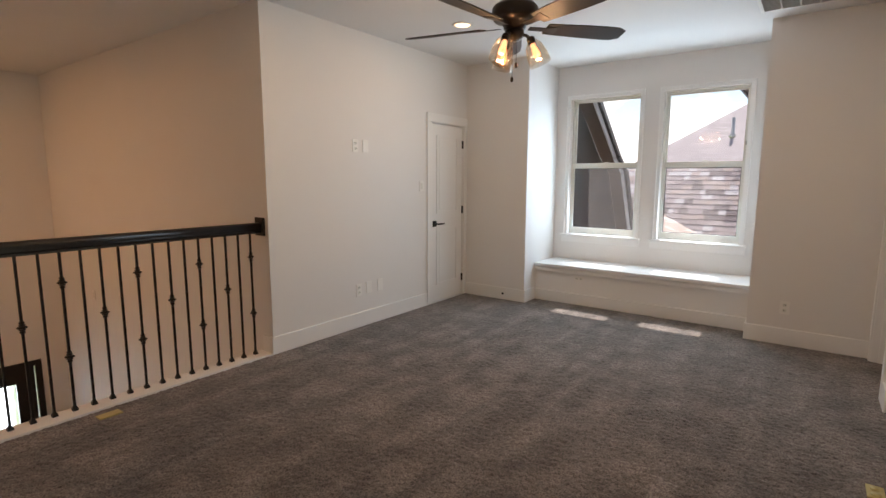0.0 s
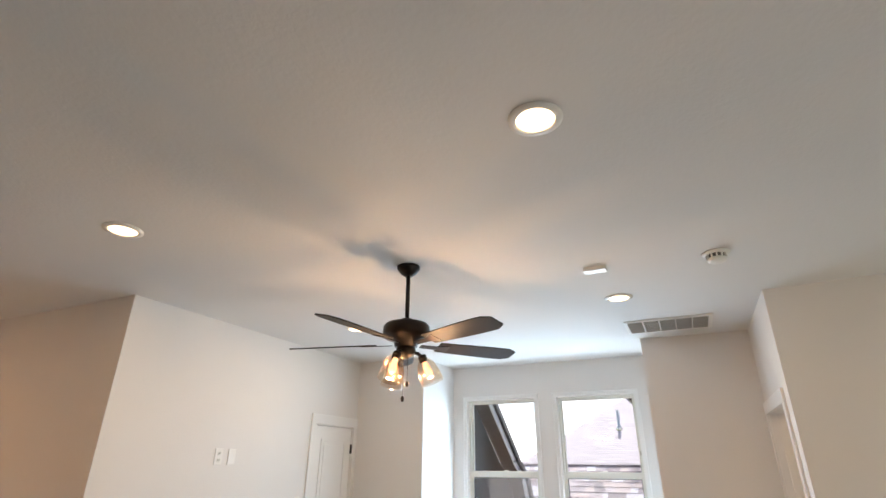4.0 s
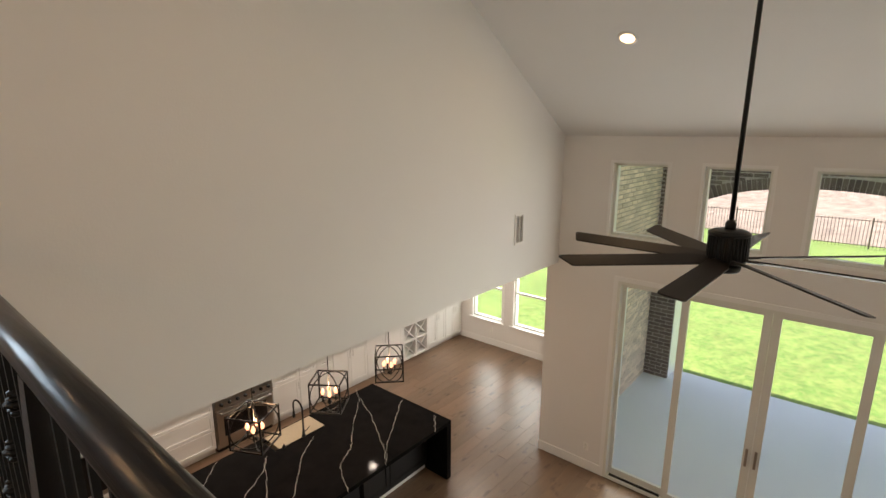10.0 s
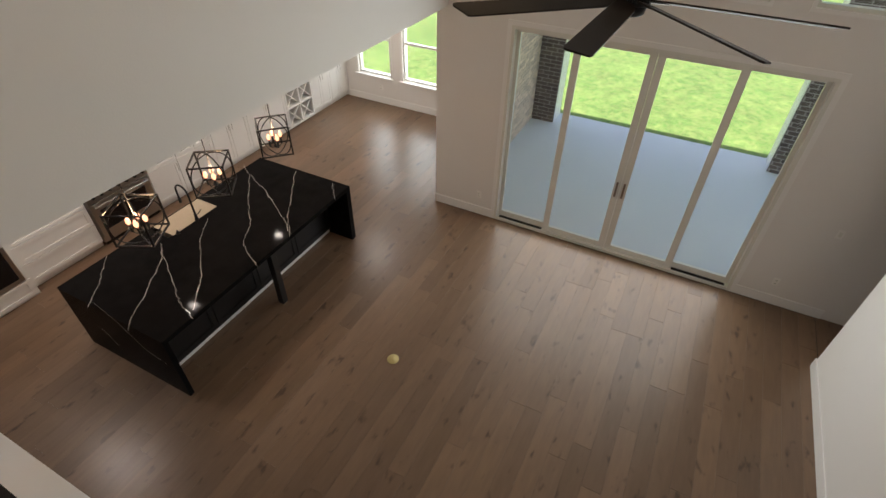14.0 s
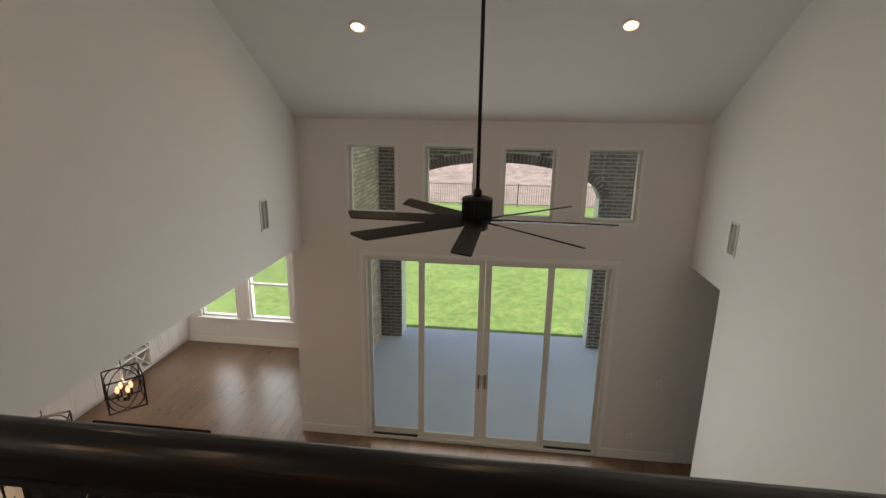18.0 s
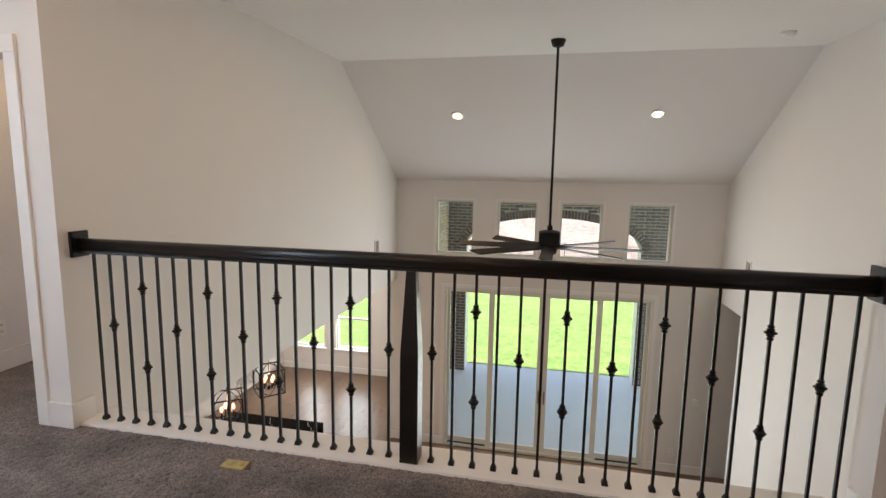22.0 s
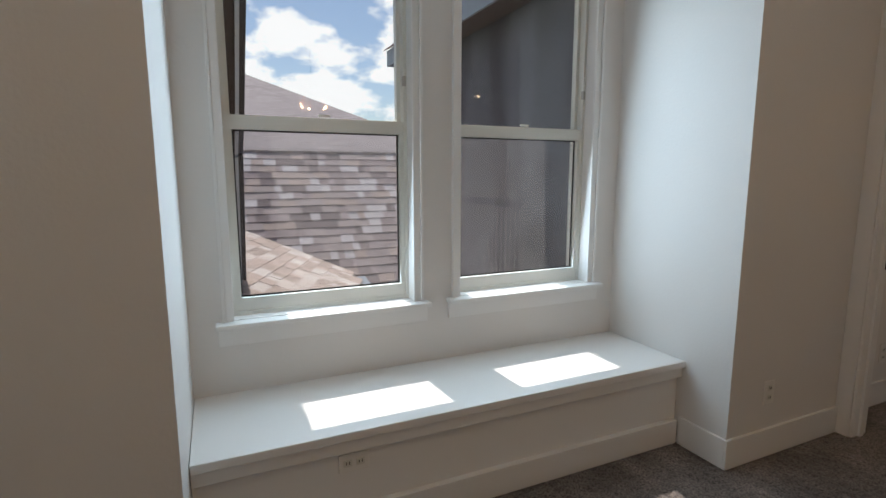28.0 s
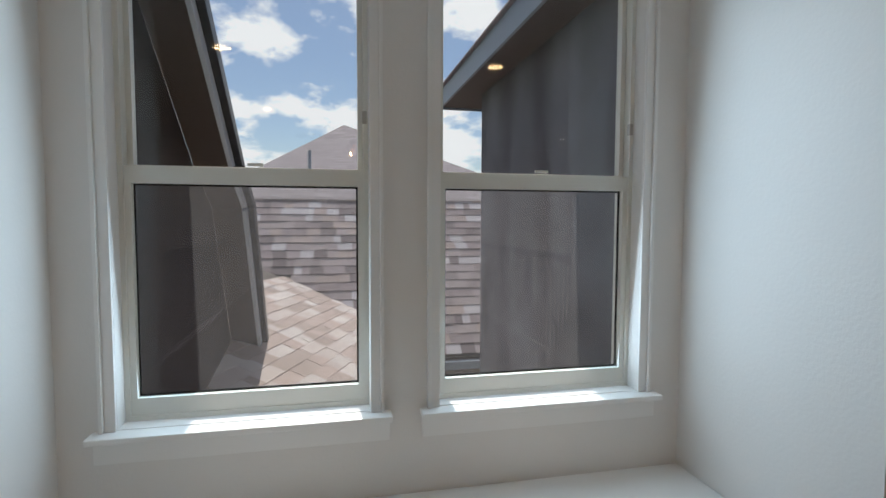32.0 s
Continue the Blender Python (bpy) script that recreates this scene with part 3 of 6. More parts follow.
structure("wall_passage_end", pierced("y", -3.1, -3.0, -2, FX + 0.18, LOW, HEAD), PAINT, "plain passage wall")
structure("passage_ceiling", box(EX + 0.3, FX + 0.18, -3.1, SY - 0.12, -0.39, -0.29), CEILP, "passage ceiling")
structure("ceiling_main", prism([(-6.62, -2.72, CEIL), (EX + 0.12, -2.72, CEIL), (CREASE, -2.72, CREST), (CREASE, -2.72, CREST + 0.12), (-6.62, -2.72, CEIL + 0.12)], (0, 9.87, 0)), CEILP, "off-white ceiling, flat over the loft, tilted to the view beyond")
structure("ceiling_slope", prism([(CREASE, -0.4, CREST), (FX + 0.18, -0.4, EAVE - 0.106), (FX + 0.18, -0.4, EAVE + 0.1), (CREASE, -0.4, CREST + 0.12)], (0, GN + 0.4, 0)), CEILP, "ceiling sloping down to the far wall")
# kitchen and nook
structure("kitchen_ceiling", box(WX - 0.12, 11.44, GN, 9.5, HEAD, HEAD + 0.04), CEILP, "ceiling of the kitchen")
structure("wall_kitchen_north", pierced("y", 9.41, 9.5, WX, 11.44, LOW, HEAD), PAINT, "kitchen wall behind the cabinets")
structure("wall_kitchen_west", pierced("x", WX - 0.12, WX, 3.53, 9.5, LOW, HEAD), PAINT, "plain kitchen wall")
NX = 11.265
NW = [(7.735, 8.545), (6.56, 7.435)]
NZ0, NZ1 = -2.746, -1.061
structure("wall_nook", pierced("x", NX, NX + 0.16, 4.86, 9.5, LOW, HEAD + 0.3, [(a, b, NZ0, NZ1) for a, b in NW]), PAINT, "white nook wall with two sash windows")
structure("wall_nook_south", pierced("y", 4.92, GN, FX + 0.18, NX, LOW, HEAD + 0.3), PAINT, "wall between nook and patio")
structure("loft_slab", box(WX - 0.10, EX + 0.238, -2.72, 7.15, HEAD, -0.012), CEILP, "floor structure of the loft")
structure("floor_bed", pierced("z", LOW - 0.2, LOW - 0.008, -6.62, NX, -3.1, 9.5, [(FX + 0.17, NX + 1, -4, 4.93)]), SEAM, "dark bed under the planks")

# carpet of the loft: a pile with fine relief
def pile(name, x0, x1, y0, y1, step, amp, label):
    xs, ys = np.arange(x0, x1 + step / 2, step), np.arange(y0, y1 + step / 2, step)
    nx, ny = len(xs), len(ys)
    gx, gy = np.meshgrid(xs, ys, indexing="ij")
    rng = np.random.default_rng(7)
    gz = rng.normal(0, amp * 0.62, (nx, ny))
    lump = rng.normal(0, amp * 0.9, (nx + 2, ny + 2))
    gz += (lump[:-2, 1:-1] + lump[2:, 1:-1] + lump[1:-1, :-2] + lump[1:-1, 2:]) / 4
    gx = gx + rng.uniform(-0.5, 0.5, (nx, ny)) * step
    gy = gy + rng.uniform(-0.5, 0.5, (nx, ny)) * step
    co = np.stack([gx, gy, gz - amp], -1).reshape(-1, 3)
    idx = np.arange(nx * ny).reshape(nx, ny)
    q = np.stack([idx[:-1, :-1], idx[1:, :-1], idx[1:, 1:], idx[:-1, 1:]], -1).reshape(-1, 4)
    me = bpy.data.meshes.new(name)
    me.vertices.add(len(co)); me.vertices.foreach_set("co", co.ravel())
    me.loops.add(q.size); me.loops.foreach_set("vertex_index", q.ravel())
    me.polygons.add(len(q)); me.polygons.foreach_set("loop_start", np.arange(0, q.size, 4))
    me.update(calc_edges=True)
    me.materials.append(CARPET)
    return tagged(new(name, me), label, "carpet", "", "structure")


pile("floor", WX + 0.005, 2.30, 0.9, NY + 0.27, 0.0092, 0.0027, "grey-brown cut-pile carpet with vacuum marks")
structure("floor_back", box(WX, EX, -2.6, 0.9, -0.012, -0.004), CARPET, "grey-brown carpet behind the walk")


def board(name, x0, x1, y0, y1, z0, z1, material=TRIM, label="white painted baseboard", bevel=0.004):
    return structure(name, box(x0, x1, y0, y1, z0, z1, bevel=bevel), material, label)


BH, BT = 0.145, 0.015
board("baseboard", WX, WX + BT, 3.41 - BT, 5.42, 0, BH)
board("baseboard", WX - 0.12, WX, 3.41 - BT, 3.41, 0, BH)
board("baseboard", WX, AX0 + BT, NY - BT, NY, 0, BH)
board("baseboard", AX0, AX0 + BT, NY, 6.455, 0, BH)
board("baseboard", AX1 - BT, AX1, NY, 6.455, 0, BH)
board("baseboard", AX1 - BT, EX, NY - BT, NY, 0, BH)
board("baseboard", EX - BT, EX, RY - BT, 5.185, 0, BH)
board("baseboard", EX, 2.40, RY - BT, RY, 0, BH)
board("baseboard", EX - BT, EX, -2.6, 1.12 + BT, 0, BH)
board("baseboard", EX, 2.40, 1.12, 1.12 + BT, 0, BH)
board("baseboard", EX + 0.12, 3.31, HN - BT, HN, 0, BH)
board("baseboard", 3.31, 3.31 + BT, HN - BT, 9.0, 0, BH)
board("baseboard", 6.67 - BT, 6.67, GN + 0.02, 9.0, 0, BH)
board("baseboard", 4.15 - BT, 4.15, GN + 0.02, 6.35 + BT, 0, BH)
board("baseboard", 4.15, 4.27, 6.35, 6.35 + BT, 0, BH)
board("baseboard", FX - BT, FX, SLY1 + 0.01, GN, LOW, LOW + BH)
board("baseboard", FX - BT, FX, SY - 0.12, SLY0 - 0.01, LOW, LOW + BH)
board("baseboard", EX + 0.2, 7.584 + BT, SY, SY + BT, LOW, LOW + BH)
board("baseboard", 7.584, 7.584 + BT, SY - 0.12, SY, LOW, LOW + BH)
board("baseboard", FX, NX, GN, GN + BT, LOW, LOW + BH)
board("baseboard", NX - BT, NX, GN, 8.860, LOW, LOW + BH)
# white cap strips under the railings and the edge boards
board("trim", 2.30, 2.522, 1.135, RY - 0.001, -0.03, 0.012, TRIM, "white cap board under the railing")
board("trim", 2.506, 2.522, 1.135, RY - 0.001, HEAD, -0.031, TRIM, "white edge board of the loft")
board("trim", WX - 0.15, WX + 0.003, 0.2, 3.41, -0.03, 0.012, TRIM, "white cap board under the stair railing")

# ---- loft: windows, door, bench ----
def frame_bm(axis, a0, a1, u0, u1, v0, v1, w, wb=None):
    """A rectangular frame of bars w wide (wb at the bottom)."""
    return pierced(axis, a0, a1, u0, u1, v0, v1, [(u0 + w, u1 - w, v0 + (wb or w), v1 - w)])


def pane_bm(axis, a, u0, u1, v0, v1, t=0.004):
    return pierced(axis, a - t / 2, a + t / 2, u0, u1, v0, v1)


def pane(name, bm, material, parent):
    o = part(name, bm, material, parent)
    o.visible_shadow = False
    return o


def sash_window(name, u0, u1, z0, z1, mid, wall_in, wall_out, label):
    """A white double-hung window in a wall across y; the room is at lower y."""
    w = structure(name, frame_bm("y", wall_in + 0.065, wall_out, u0, u1, z0, z1, 0.016), VINYL, label)
    a, b = u0 + 0.016, u1 - 0.016
    yin, yout = wall_in + 0.072, wall_in + 0.108
    up = part("upper_sash", frame_bm("y", yout, yout + 0.034, a, b, mid - 0.02, z1 - 0.016, 0.018, 0.052), VINYL, w)
    pane("pane", pane_bm("y", yout + 0.017, a + 0.017, b - 0.017, mid + 0.031, z1 - 0.033), PANE, up)
    lo = part("lower_sash", pierced("y", yin, yin + 0.034, a, b, z0 + 0.016, mid + 0.026, [(a + 0.020, b - 0.020, z0 + 0.074, mid - 0.031)]), VINYL, w)
    pane("pane", pane_bm("y", yin + 0.017, a + 0.019, b - 0.019, z0 + 0.073, mid - 0.030), PANE, lo)
    # dark gasket round the lower glass, insect screen outside
    part("gasket", frame_bm("y", yin + 0.024, yin + 0.030, a + 0.0202, b - 0.0202, z0 + 0.0742, mid - 0.0312, 0.006), IRON, lo)
    pane("screen", pane_bm("y", wall_out - 0.02, a + 0.01, b - 0.01, z0 + 0.03, mid + 0.01, 0.002), SCREEN, w)
    m = (a + b) / 2
    lock = bmesh.new()
    join(lock, lathe([(0.0, 0), (0.030, 0), (0.030, 0.008), (0.012, 0.016), (0.0, 0.016)], 16), pose(m, yin + 0.016, mid + 0.026))
    box(m - 0.006, m + 0.045, yin + 0.006, yin + 0.018, mid + 0.034, mid + 0.044, lock)
    part("sash_lock", lock, VINYL, lo)
    latch = box(b - 0.004, b + 0.012, yin - 0.012, yin + 0.006, mid + 0.19, mid + 0.235, bevel=0.003)
    part("tilt_latch", latch, STEEL, w)
    return w


def casing_about(parent, u0, u1, z0, z1):
    cw, rim = 0.046, 0.013
    yw, yf, yr = AY - 0.0005, AY - 0.013, AY - 0.024
    for name, lo, hi in (("casing", 0.0, cw - rim), ("back_band", cw - rim + 0.0003, cw)):
        y = yf if name == "casing" else yr
        part(name, box(u0 - hi, u0 - lo, y, yw, z0 - 0.002, z1 + lo, bevel=0.002), TRIM, parent)
        part(name, box(u1 + lo, u1 + hi, y, yw, z0 - 0.002, z1 + lo, bevel=0.002), TRIM, parent)
        part(name, box(u0 - hi, u1 + hi, y, yw, z1 + lo + 0.0003, z1 + hi, bevel=0.002), TRIM, parent)
    part("window_sill", box(u0 - 0.072, u1 + 0.072, AY - 0.066, AY + 0.066, z0 - 0.024, z0 - 0.0025, bevel=0.005), TRIM, parent)
    part("apron", box(u0 - 0.066, u1 + 0.066, AY - 0.020, AY - 0.0005, z0 - 0.104, z0 - 0.0245, bevel=0.003), TRIM, parent)


for k, (a, b) in enumerate(WIN):
    w = sash_window("window_%d" % (k + 1), a, b, WZ0, WZ1, 1.578, AY, 7.15, "white double-hung vinyl window above the bench")
    casing_about(w, a, b, WZ0, WZ1)

bench = thing("window_bench", (0.28, 6.72, 0), "white painted built-in window bench with a recessed front panel", "bench")
part("seat", box(AX0 - 0.28 + 0.002, AX1 - 0.28 - 0.002, -0.278, 0.262, 0.405, 0.440, bevel=0.005), TRIM, bench)
part("apron", box(AX0 - 0.28 + 0.002, AX1 - 0.28 - 0.002, -0.262, -0.2335, 0.352, 0.3995, bevel=0.003), TRIM, bench)
part("front_panel", box(AX0 - 0.28 + 0.002, AX1 - 0.28 - 0.002, -0.233, -0.215, 0.0, 0.4045), TRIM, bench)
part("base_rail", box(AX0 - 0.28 + 0.016, AX1 - 0.28 - 0.016, -0.262, -0.2335, 0.0, 0.125, bevel=0.003), TRIM, bench)


def plate(at, turn, label, kind="outlet", w=0.072, h=0.116, sideways=False):
    e = thing("wall_plate", at, label, "outlet" if kind == "outlet" else ("switch" if kind == "switch" else "wall plate"), "", turn)
    ww, hh = (h, w) if sideways else (w, h)
    part("cover", box(-ww / 2, ww / 2, -0.007, -0.0006, -hh / 2, hh / 2, bevel=0.003), PLATE, e)
    if kind == "outlet":
        for s in (-1, 1):
            cx, cz = (s * 0.024, 0) if sideways else (0, s * 0.024)
            rec = part("receptacle", box(cx - 0.016, cx + 0.016, -0.010, -0.0072, cz - 0.014, cz + 0.014, bevel=0.002), VINYL, e)
            for dx in (-0.006, 0.006):
                part("slot", box(cx + dx - 0.0015, cx + dx + 0.0015, -0.0112, -0.0102, cz - 0.005, cz + 0.006), OVENG, rec)
    elif kind == "switch":
        n = max(1, round((w - 0.026) / 0.046))
        for i in range(n):
            cx = (i - (n - 1) / 2) * 0.046
            part("rocker", box(cx - 0.016, cx + 0.016, -0.012, -0.0072, -0.033, 0.033, bevel=0.003), VINYL, e)
    return e


# turn: the plate's back lies on the wall; at turn 0 it faces -y, at 90 it faces +x
WESTF, EASTF = 90, -90
plate((-5.295, 3.41, -0.02), 0, "white switch plate on the stairwell wall", "switch")
plate((WX, 4.372, 0.363), WESTF, "white duplex outlet low on the loft wall")
plate((WX, 4.508, 0.370), WESTF, "white blank cable plate low on the loft wall", "blank")
plate((WX, 4.665, 0.368), WESTF, "white cable plate low on the loft wall", "blank")
plate((WX, 4.362, 1.717), WESTF, "white duplex outlet high on the loft wall for a screen")
plate((WX, 4.492, 1.717), WESTF, "white blank plate high on the loft wall", "blank")
plate((WX, 5.330, 1.340), WESTF, "white rocker switch beside the closet door", "switch")
plate((1.673, NY, 0.328), 0, "white duplex outlet on the wall beside the alcove")
plate((-0.275, 6.72 - 0.233, 0.30), 0, "white duplex outlet set sideways in the bench front", sideways=True)
plate((2.85, HN, 1.352), 0, "white three-gang rocker switch in the hall", "switch", w=0.165)
plate((2.85, HN, 0.315), 0, "white duplex outlet in the hall")
plate((FX, 4.44, LOW + 0.36), EASTF, "white duplex outlet beside the slider")
plate((FX, 0.29, LOW + 0.36), EASTF, "white duplex outlet beside the slider")
plate((FX, -0.02, LOW + 1.25), EASTF, "white switch plate beside the slider", "switch")
plate((NX, 8.0, LOW + 0.36), EASTF, "white duplex outlet under the nook window")

# closet door in the west wall
door = structure("door_1", pierced("x", WX - 0.045, WX - 0.010, 5.5165, 6.1235, 0.010, 2.0215), TRIM, "white closed two-panel closet door")
for z0, z1 in ((0.20, 0.86), (1.03, 1.90)):
    part("panel_bead", frame_bm("x", WX - 0.0098, WX - 0.003, 5.615, 6.025, z0, z1, 0.022), TRIM, door)
    part("panel", box(WX - 0.0098, WX - 0.0045, 5.665, 5.975, z0 + 0.05, z1 - 0.05, bevel=0.002), TRIM, door)
for z in (0.22, 1.05, 1.82):
    part("hinge", box(WX - 0.012, WX + 0.004, 6.118, 6.138, z - 0.045, z + 0.045, bevel=0.002), IRON, door, "black hinge")
hd = part("door_handle", box(WX - 0.0095, WX - 0.002, 5.545, 5.612, 0.878, 0.945, bevel=0.002), IRON, door, "black square lever handle")
lev = tube([(WX - 0.002, 5.578, 0.911), (WX + 0.045, 5.578, 0.911), (WX + 0.05, 5.60, 0.911), (WX + 0.05, 5.69, 0.911)], 0.009, 8)
part("lever", lev, IRON, hd)
structure("trim", box(WX + 0.0005, WX + 0.016, 5.425, 5.500, 0.0, 2.035, bevel=0.003), TRIM, "white door casing")
structure("trim", box(WX + 0.0005, WX + 0.016, 6.138, NY - 0.001, 0.0, 2.035, bevel=0.003), TRIM, "white door casing")
structure("trim", box(WX + 0.0005, WX + 0.018, 5.425, NY - 0.001, 2.0355, 2.128, bevel=0.003), TRIM, "white door head casing")
structure("trim", pierced("x", WX - 0.115, WX, 5.505, 6.135, 0.0, 2.035, [(5.5115, 6.1285, -1, 2.0285)]), TRIM, "white door jamb")

# doorway in the east wall, with casing and strike plate
structure("trim", box(EX - 0.016, EX - 0.0005, 5.186, 5.262, 0.0, 2.045, bevel=0.003), TRIM, "white doorway casing")
structure("trim", box(EX - 0.016, EX - 0.0005, 6.128, NY - 0.0005, 0.0, 2.045, bevel=0.003), TRIM, "white doorway casing")
structure("trim", box(EX - 0.018, EX - 0.0005, 5.186, NY - 0.0005, 2.0455, 2.135, bevel=0.003), TRIM, "white doorway head casing")
jamb = structure("trim", pierced("x", EX - 0.002, EX + 0.122, 5.262, 6.128, 0.0, 2.058, [(5.275, 6.115, -1, 2.045)]), TRIM, "white doorway jamb")
part("strike_plate", box(EX + 0.098, EX + 0.122, 6.110, 6.1148, 0.885, 0.945), IRON, jamb, "black strike plate")
part("stop_bead", box(EX + 0.045, EX + 0.08, 6.103, 6.1148, 0.0, 2.045), TRIM, jamb)

stop = thing("door_stop", (-1.078, NY - BT, 0.078), "black spring door stop on the baseboard", "door stop")
part("spring", tube([(0, 0, 0), (0.01, -0.03, 0.006), (0.03, -0.075, 0.015)], 0.006, 8), IRON, stop)
part("tip", lathe([(0, -0.008), (0.012, -0.008), (0.012, 0.008), (0, 0.008)], 12), IRON, stop).matrix_local = pose(0.032, -0.08, 0.016, 90, 0, 20)

# ---- railings ----
def shoe_bm():
    return lathe([(0.021, 0.0), (0.021, 0.012), (0.012, 0.026), (0.0105, 0.030)], 4, False)


def bar_bm(h):
    return box(-0.0064, 0.0064, -0.0064, 0.0064, 0, h)


def knuckle_bm():
    return lathe([(0.008, -0.036), (0.014, -0.031), (0.014, -0.024), (0.009, -0.020), (0.019, -0.014), (0.012, -0.009), (0.026, -0.003), (0.026, 0.003), (0.012, 0.009), (0.019, 0.014), (0.009, 0.020), (0.014, 0.024), (0.014, 0.031), (0.008, 0.036)], 8, False)


def railing(name, x, y0, y1, posts, label, first):
    """Along y from y0 to y1 at x. posts: places of newel posts."""
    r = thing(name, (x, (y0 + y1) / 2, 0.012), label, "railing")
    oy = (y0 + y1) / 2
    half = [(0.024, 0.0), (0.0285, 0.010), (0.026, 0.018), (0.0295, 0.028), (0.0300, 0.044), (0.0265, 0.057), (0.016, 0.066), (0.006, 0.069)]
    prof = [(-a, b) for a, b in half] + half[::-1]
    bm = prism([(px, y0 - oy + 0.02, 0.992 + pz) for px, pz in prof], (0, y1 - y0 - 0.04, 0))
    for f in bm.faces:
        f.smooth = len(f.verts) == 4
    part("handrail", bm, BLACKW, r)
    part("fillet", box(-0.022, 0.022, y0 - oy + 0.02, y1 - oy - 0.02, 0.978, 0.9918), BLACKW, r)
    for y, s in ((y0, 1), (y1, -1)):
        ya, yb = sorted((y - oy, y - oy + s * 0.0195))
        part("rosette", box(-0.055, 0.055, ya, yb, 0.955, 1.100, bevel=0.004), BLACKW, r)
    stops = [y0, *posts, y1]
    bar, shoe, kn = None, None, None
    for a, b in zip(stops, stops[1:]):
        n = round((b - a) / 0.1027) - 1
        gap = (b - a) / (n + 1)
        if b in posts:
            gap = 0.1056
            n = int((b - a - 0.04) / gap)
        for i in range(n):
            if b in posts:
                y = b - gap * (n - i) - oy
            elif posts:
                y = a + 0.117 + (b - a - 0.2194) * i / (n - 1) - oy
            else:
                y = a + gap * (i + 1) - oy
            k = (n - 1 - i) if b in posts else i
            kind = (k + first) % 4
            if bar is None:
                bar = part("baluster", bar_bm(0.978), IRON, r)
                bar.matrix_local = pose(0, y, 0)
                one = bar
            else:
                one = again(bar, "baluster", pose(0, y, 0))
            if shoe is None:
                shoe = part("shoe", shoe_bm(), IRON, one)
                shoe.matrix_local = pose(0, 0, 0, 0, 0, 45)
            else:
                again(shoe, "shoe", pose(0, 0, 0, 0, 0, 45)).parent = one
            for z in {0: (0.571,), 2: (0.795, 0.341)}.get(kind, ()):
                if kn is None:
                    kn = part("knuckle", knuckle_bm(), IRON, one)
                    kn.matrix_local = pose(0, 0, z, 0, 0, 22.5)
                else:
                    again(kn, "knuckle", pose(0, 0, z, 0, 0, 22.5)).parent = one
    for p in posts:
        post = bmesh.new()
        rings = []
        for h, z in ((0.046, 0.0), (0.046, 0.56), (0.024, 0.978)):
            rings.append([post.verts.new((sx * h, p - oy + sy * h, z)) for sx, sy in ((-1, -1), (1, -1), (1, 1), (-1, 1))])
        for a, b in zip(rings, rings[1:]):
            for k in range(4):
                post.faces.new((a[k], a[(k + 1) % 4], b[(k + 1) % 4], b[k]))
        post.faces.new(rings[0]); post.faces.new(rings[-1])
        part("newel_post", post, BLACKW, r)
    return r


railing("railing", 2.380, 1.12, RY, [3.09], "black railing with iron balusters above the great room", 0)
railing("railing", -1.735, 0.2, 3.41, [], "black railing with iron balusters above the stairwell", 1)

# ---- floor and ceiling fittings ----
box1 = thing("floor_outlet", (2.14, 3.93, 0.0), "brass floor outlet cover in the carpet", "floor outlet")
part("cover", box(-0.034, 0.034, -0.062, 0.062, 0.0, 0.010, bevel=0.004), BRASS, box1)
for s in (-1, 1):
    part("flap", lathe([(0, 0), (0.021, 0), (0.021, 0.003), (0, 0.0035)], 20), BRASS, box1).matrix_local = pose(0, s * 0.028, 0.0102)
box2 = thing("floor_outlet", (-1.52, 2.17, 0.0), "brass floor outlet cover in the carpet by the stairs", "floor outlet")
part("cover", box(-0.034, 0.034, -0.062, 0.062, 0.0, 0.010, bevel=0.004), BRASS, box2)


def can_light(at, power, pitch=0.0, label="lit recessed downlight with a white trim ring", light=True, colour=WARM):
    e = thing("downlight", at, label, "downlight", "recessed downlights")
    e.matrix_world = pose(*at, 0, pitch, 0)
    ring = lathe([(0.066, -0.001), (0.092, -0.001), (0.092, -0.005), (0.070, -0.010), (0.066, -0.008), (0.066, -0.001)], 32, cap=False)
    part("trim_ring", ring, PLATE, e)
    part("lens", lathe([(0, -0.015), (0.035, -0.014), (0.056, -0.011), (0.0655, -0.004), (0.0655, -0.002), (0, -0.002)], 32), LAMPON, e)
    if light:
        disc_light("downlight_lamp", pose(*at, 0, pitch, 0) @ pose(0, 0, -0.019), 0.13, power, colour)


CANP = 1.75
for x, y in ((1.39, 2.68), (-0.715, 2.68), (1.386, 4.83), (-0.775, 4.83)):
    can_light((x, y, CEIL), CANP)
def great_z(x):
    """The great room's ceiling, tilted up towards the slope to fit the camera's view."""
    return CEIL + (CREST - CEIL) * (x - EX - 0.12) / (CREASE - EX - 0.12)


for x, y in ((3.76, 3.65), (3.76, 1.12)):
    can_light((x, y, great_z(x)), CANP * 1.0)
SLOPE = math.degrees(math.atan2(CREST - EAVE, FX - CREASE))
for y in (3.730, 1.155):
    x = 7.025
    can_light((x, y, CREST - (x - CREASE) * (CREST - EAVE) / (FX - CREASE)), CANP * 1.2, SLOPE)
# Out of view: middle two placed from island glints, outer two added
for x, y in ((3.54, 8.04), (5.57, 8.04), (7.60, 8.07), (9.7, 7.3)):
    can_light((x, y, HEAD), CANP * 6.4, colour=(1.0, 0.87, 0.73))
# Unseen lamp added for the hall's warm light
can_light((3.0, 5.75, CEIL - 0.25), 1.7, label="unseen downlight added to light the hall")
# Unseen lamps added for the stairwell's warm light; no downlights known there
can_light((-5.3, 1.0, CEIL), 12, label="unseen downlight added to light the stairwell", colour=(1.0, 0.55, 0.28))
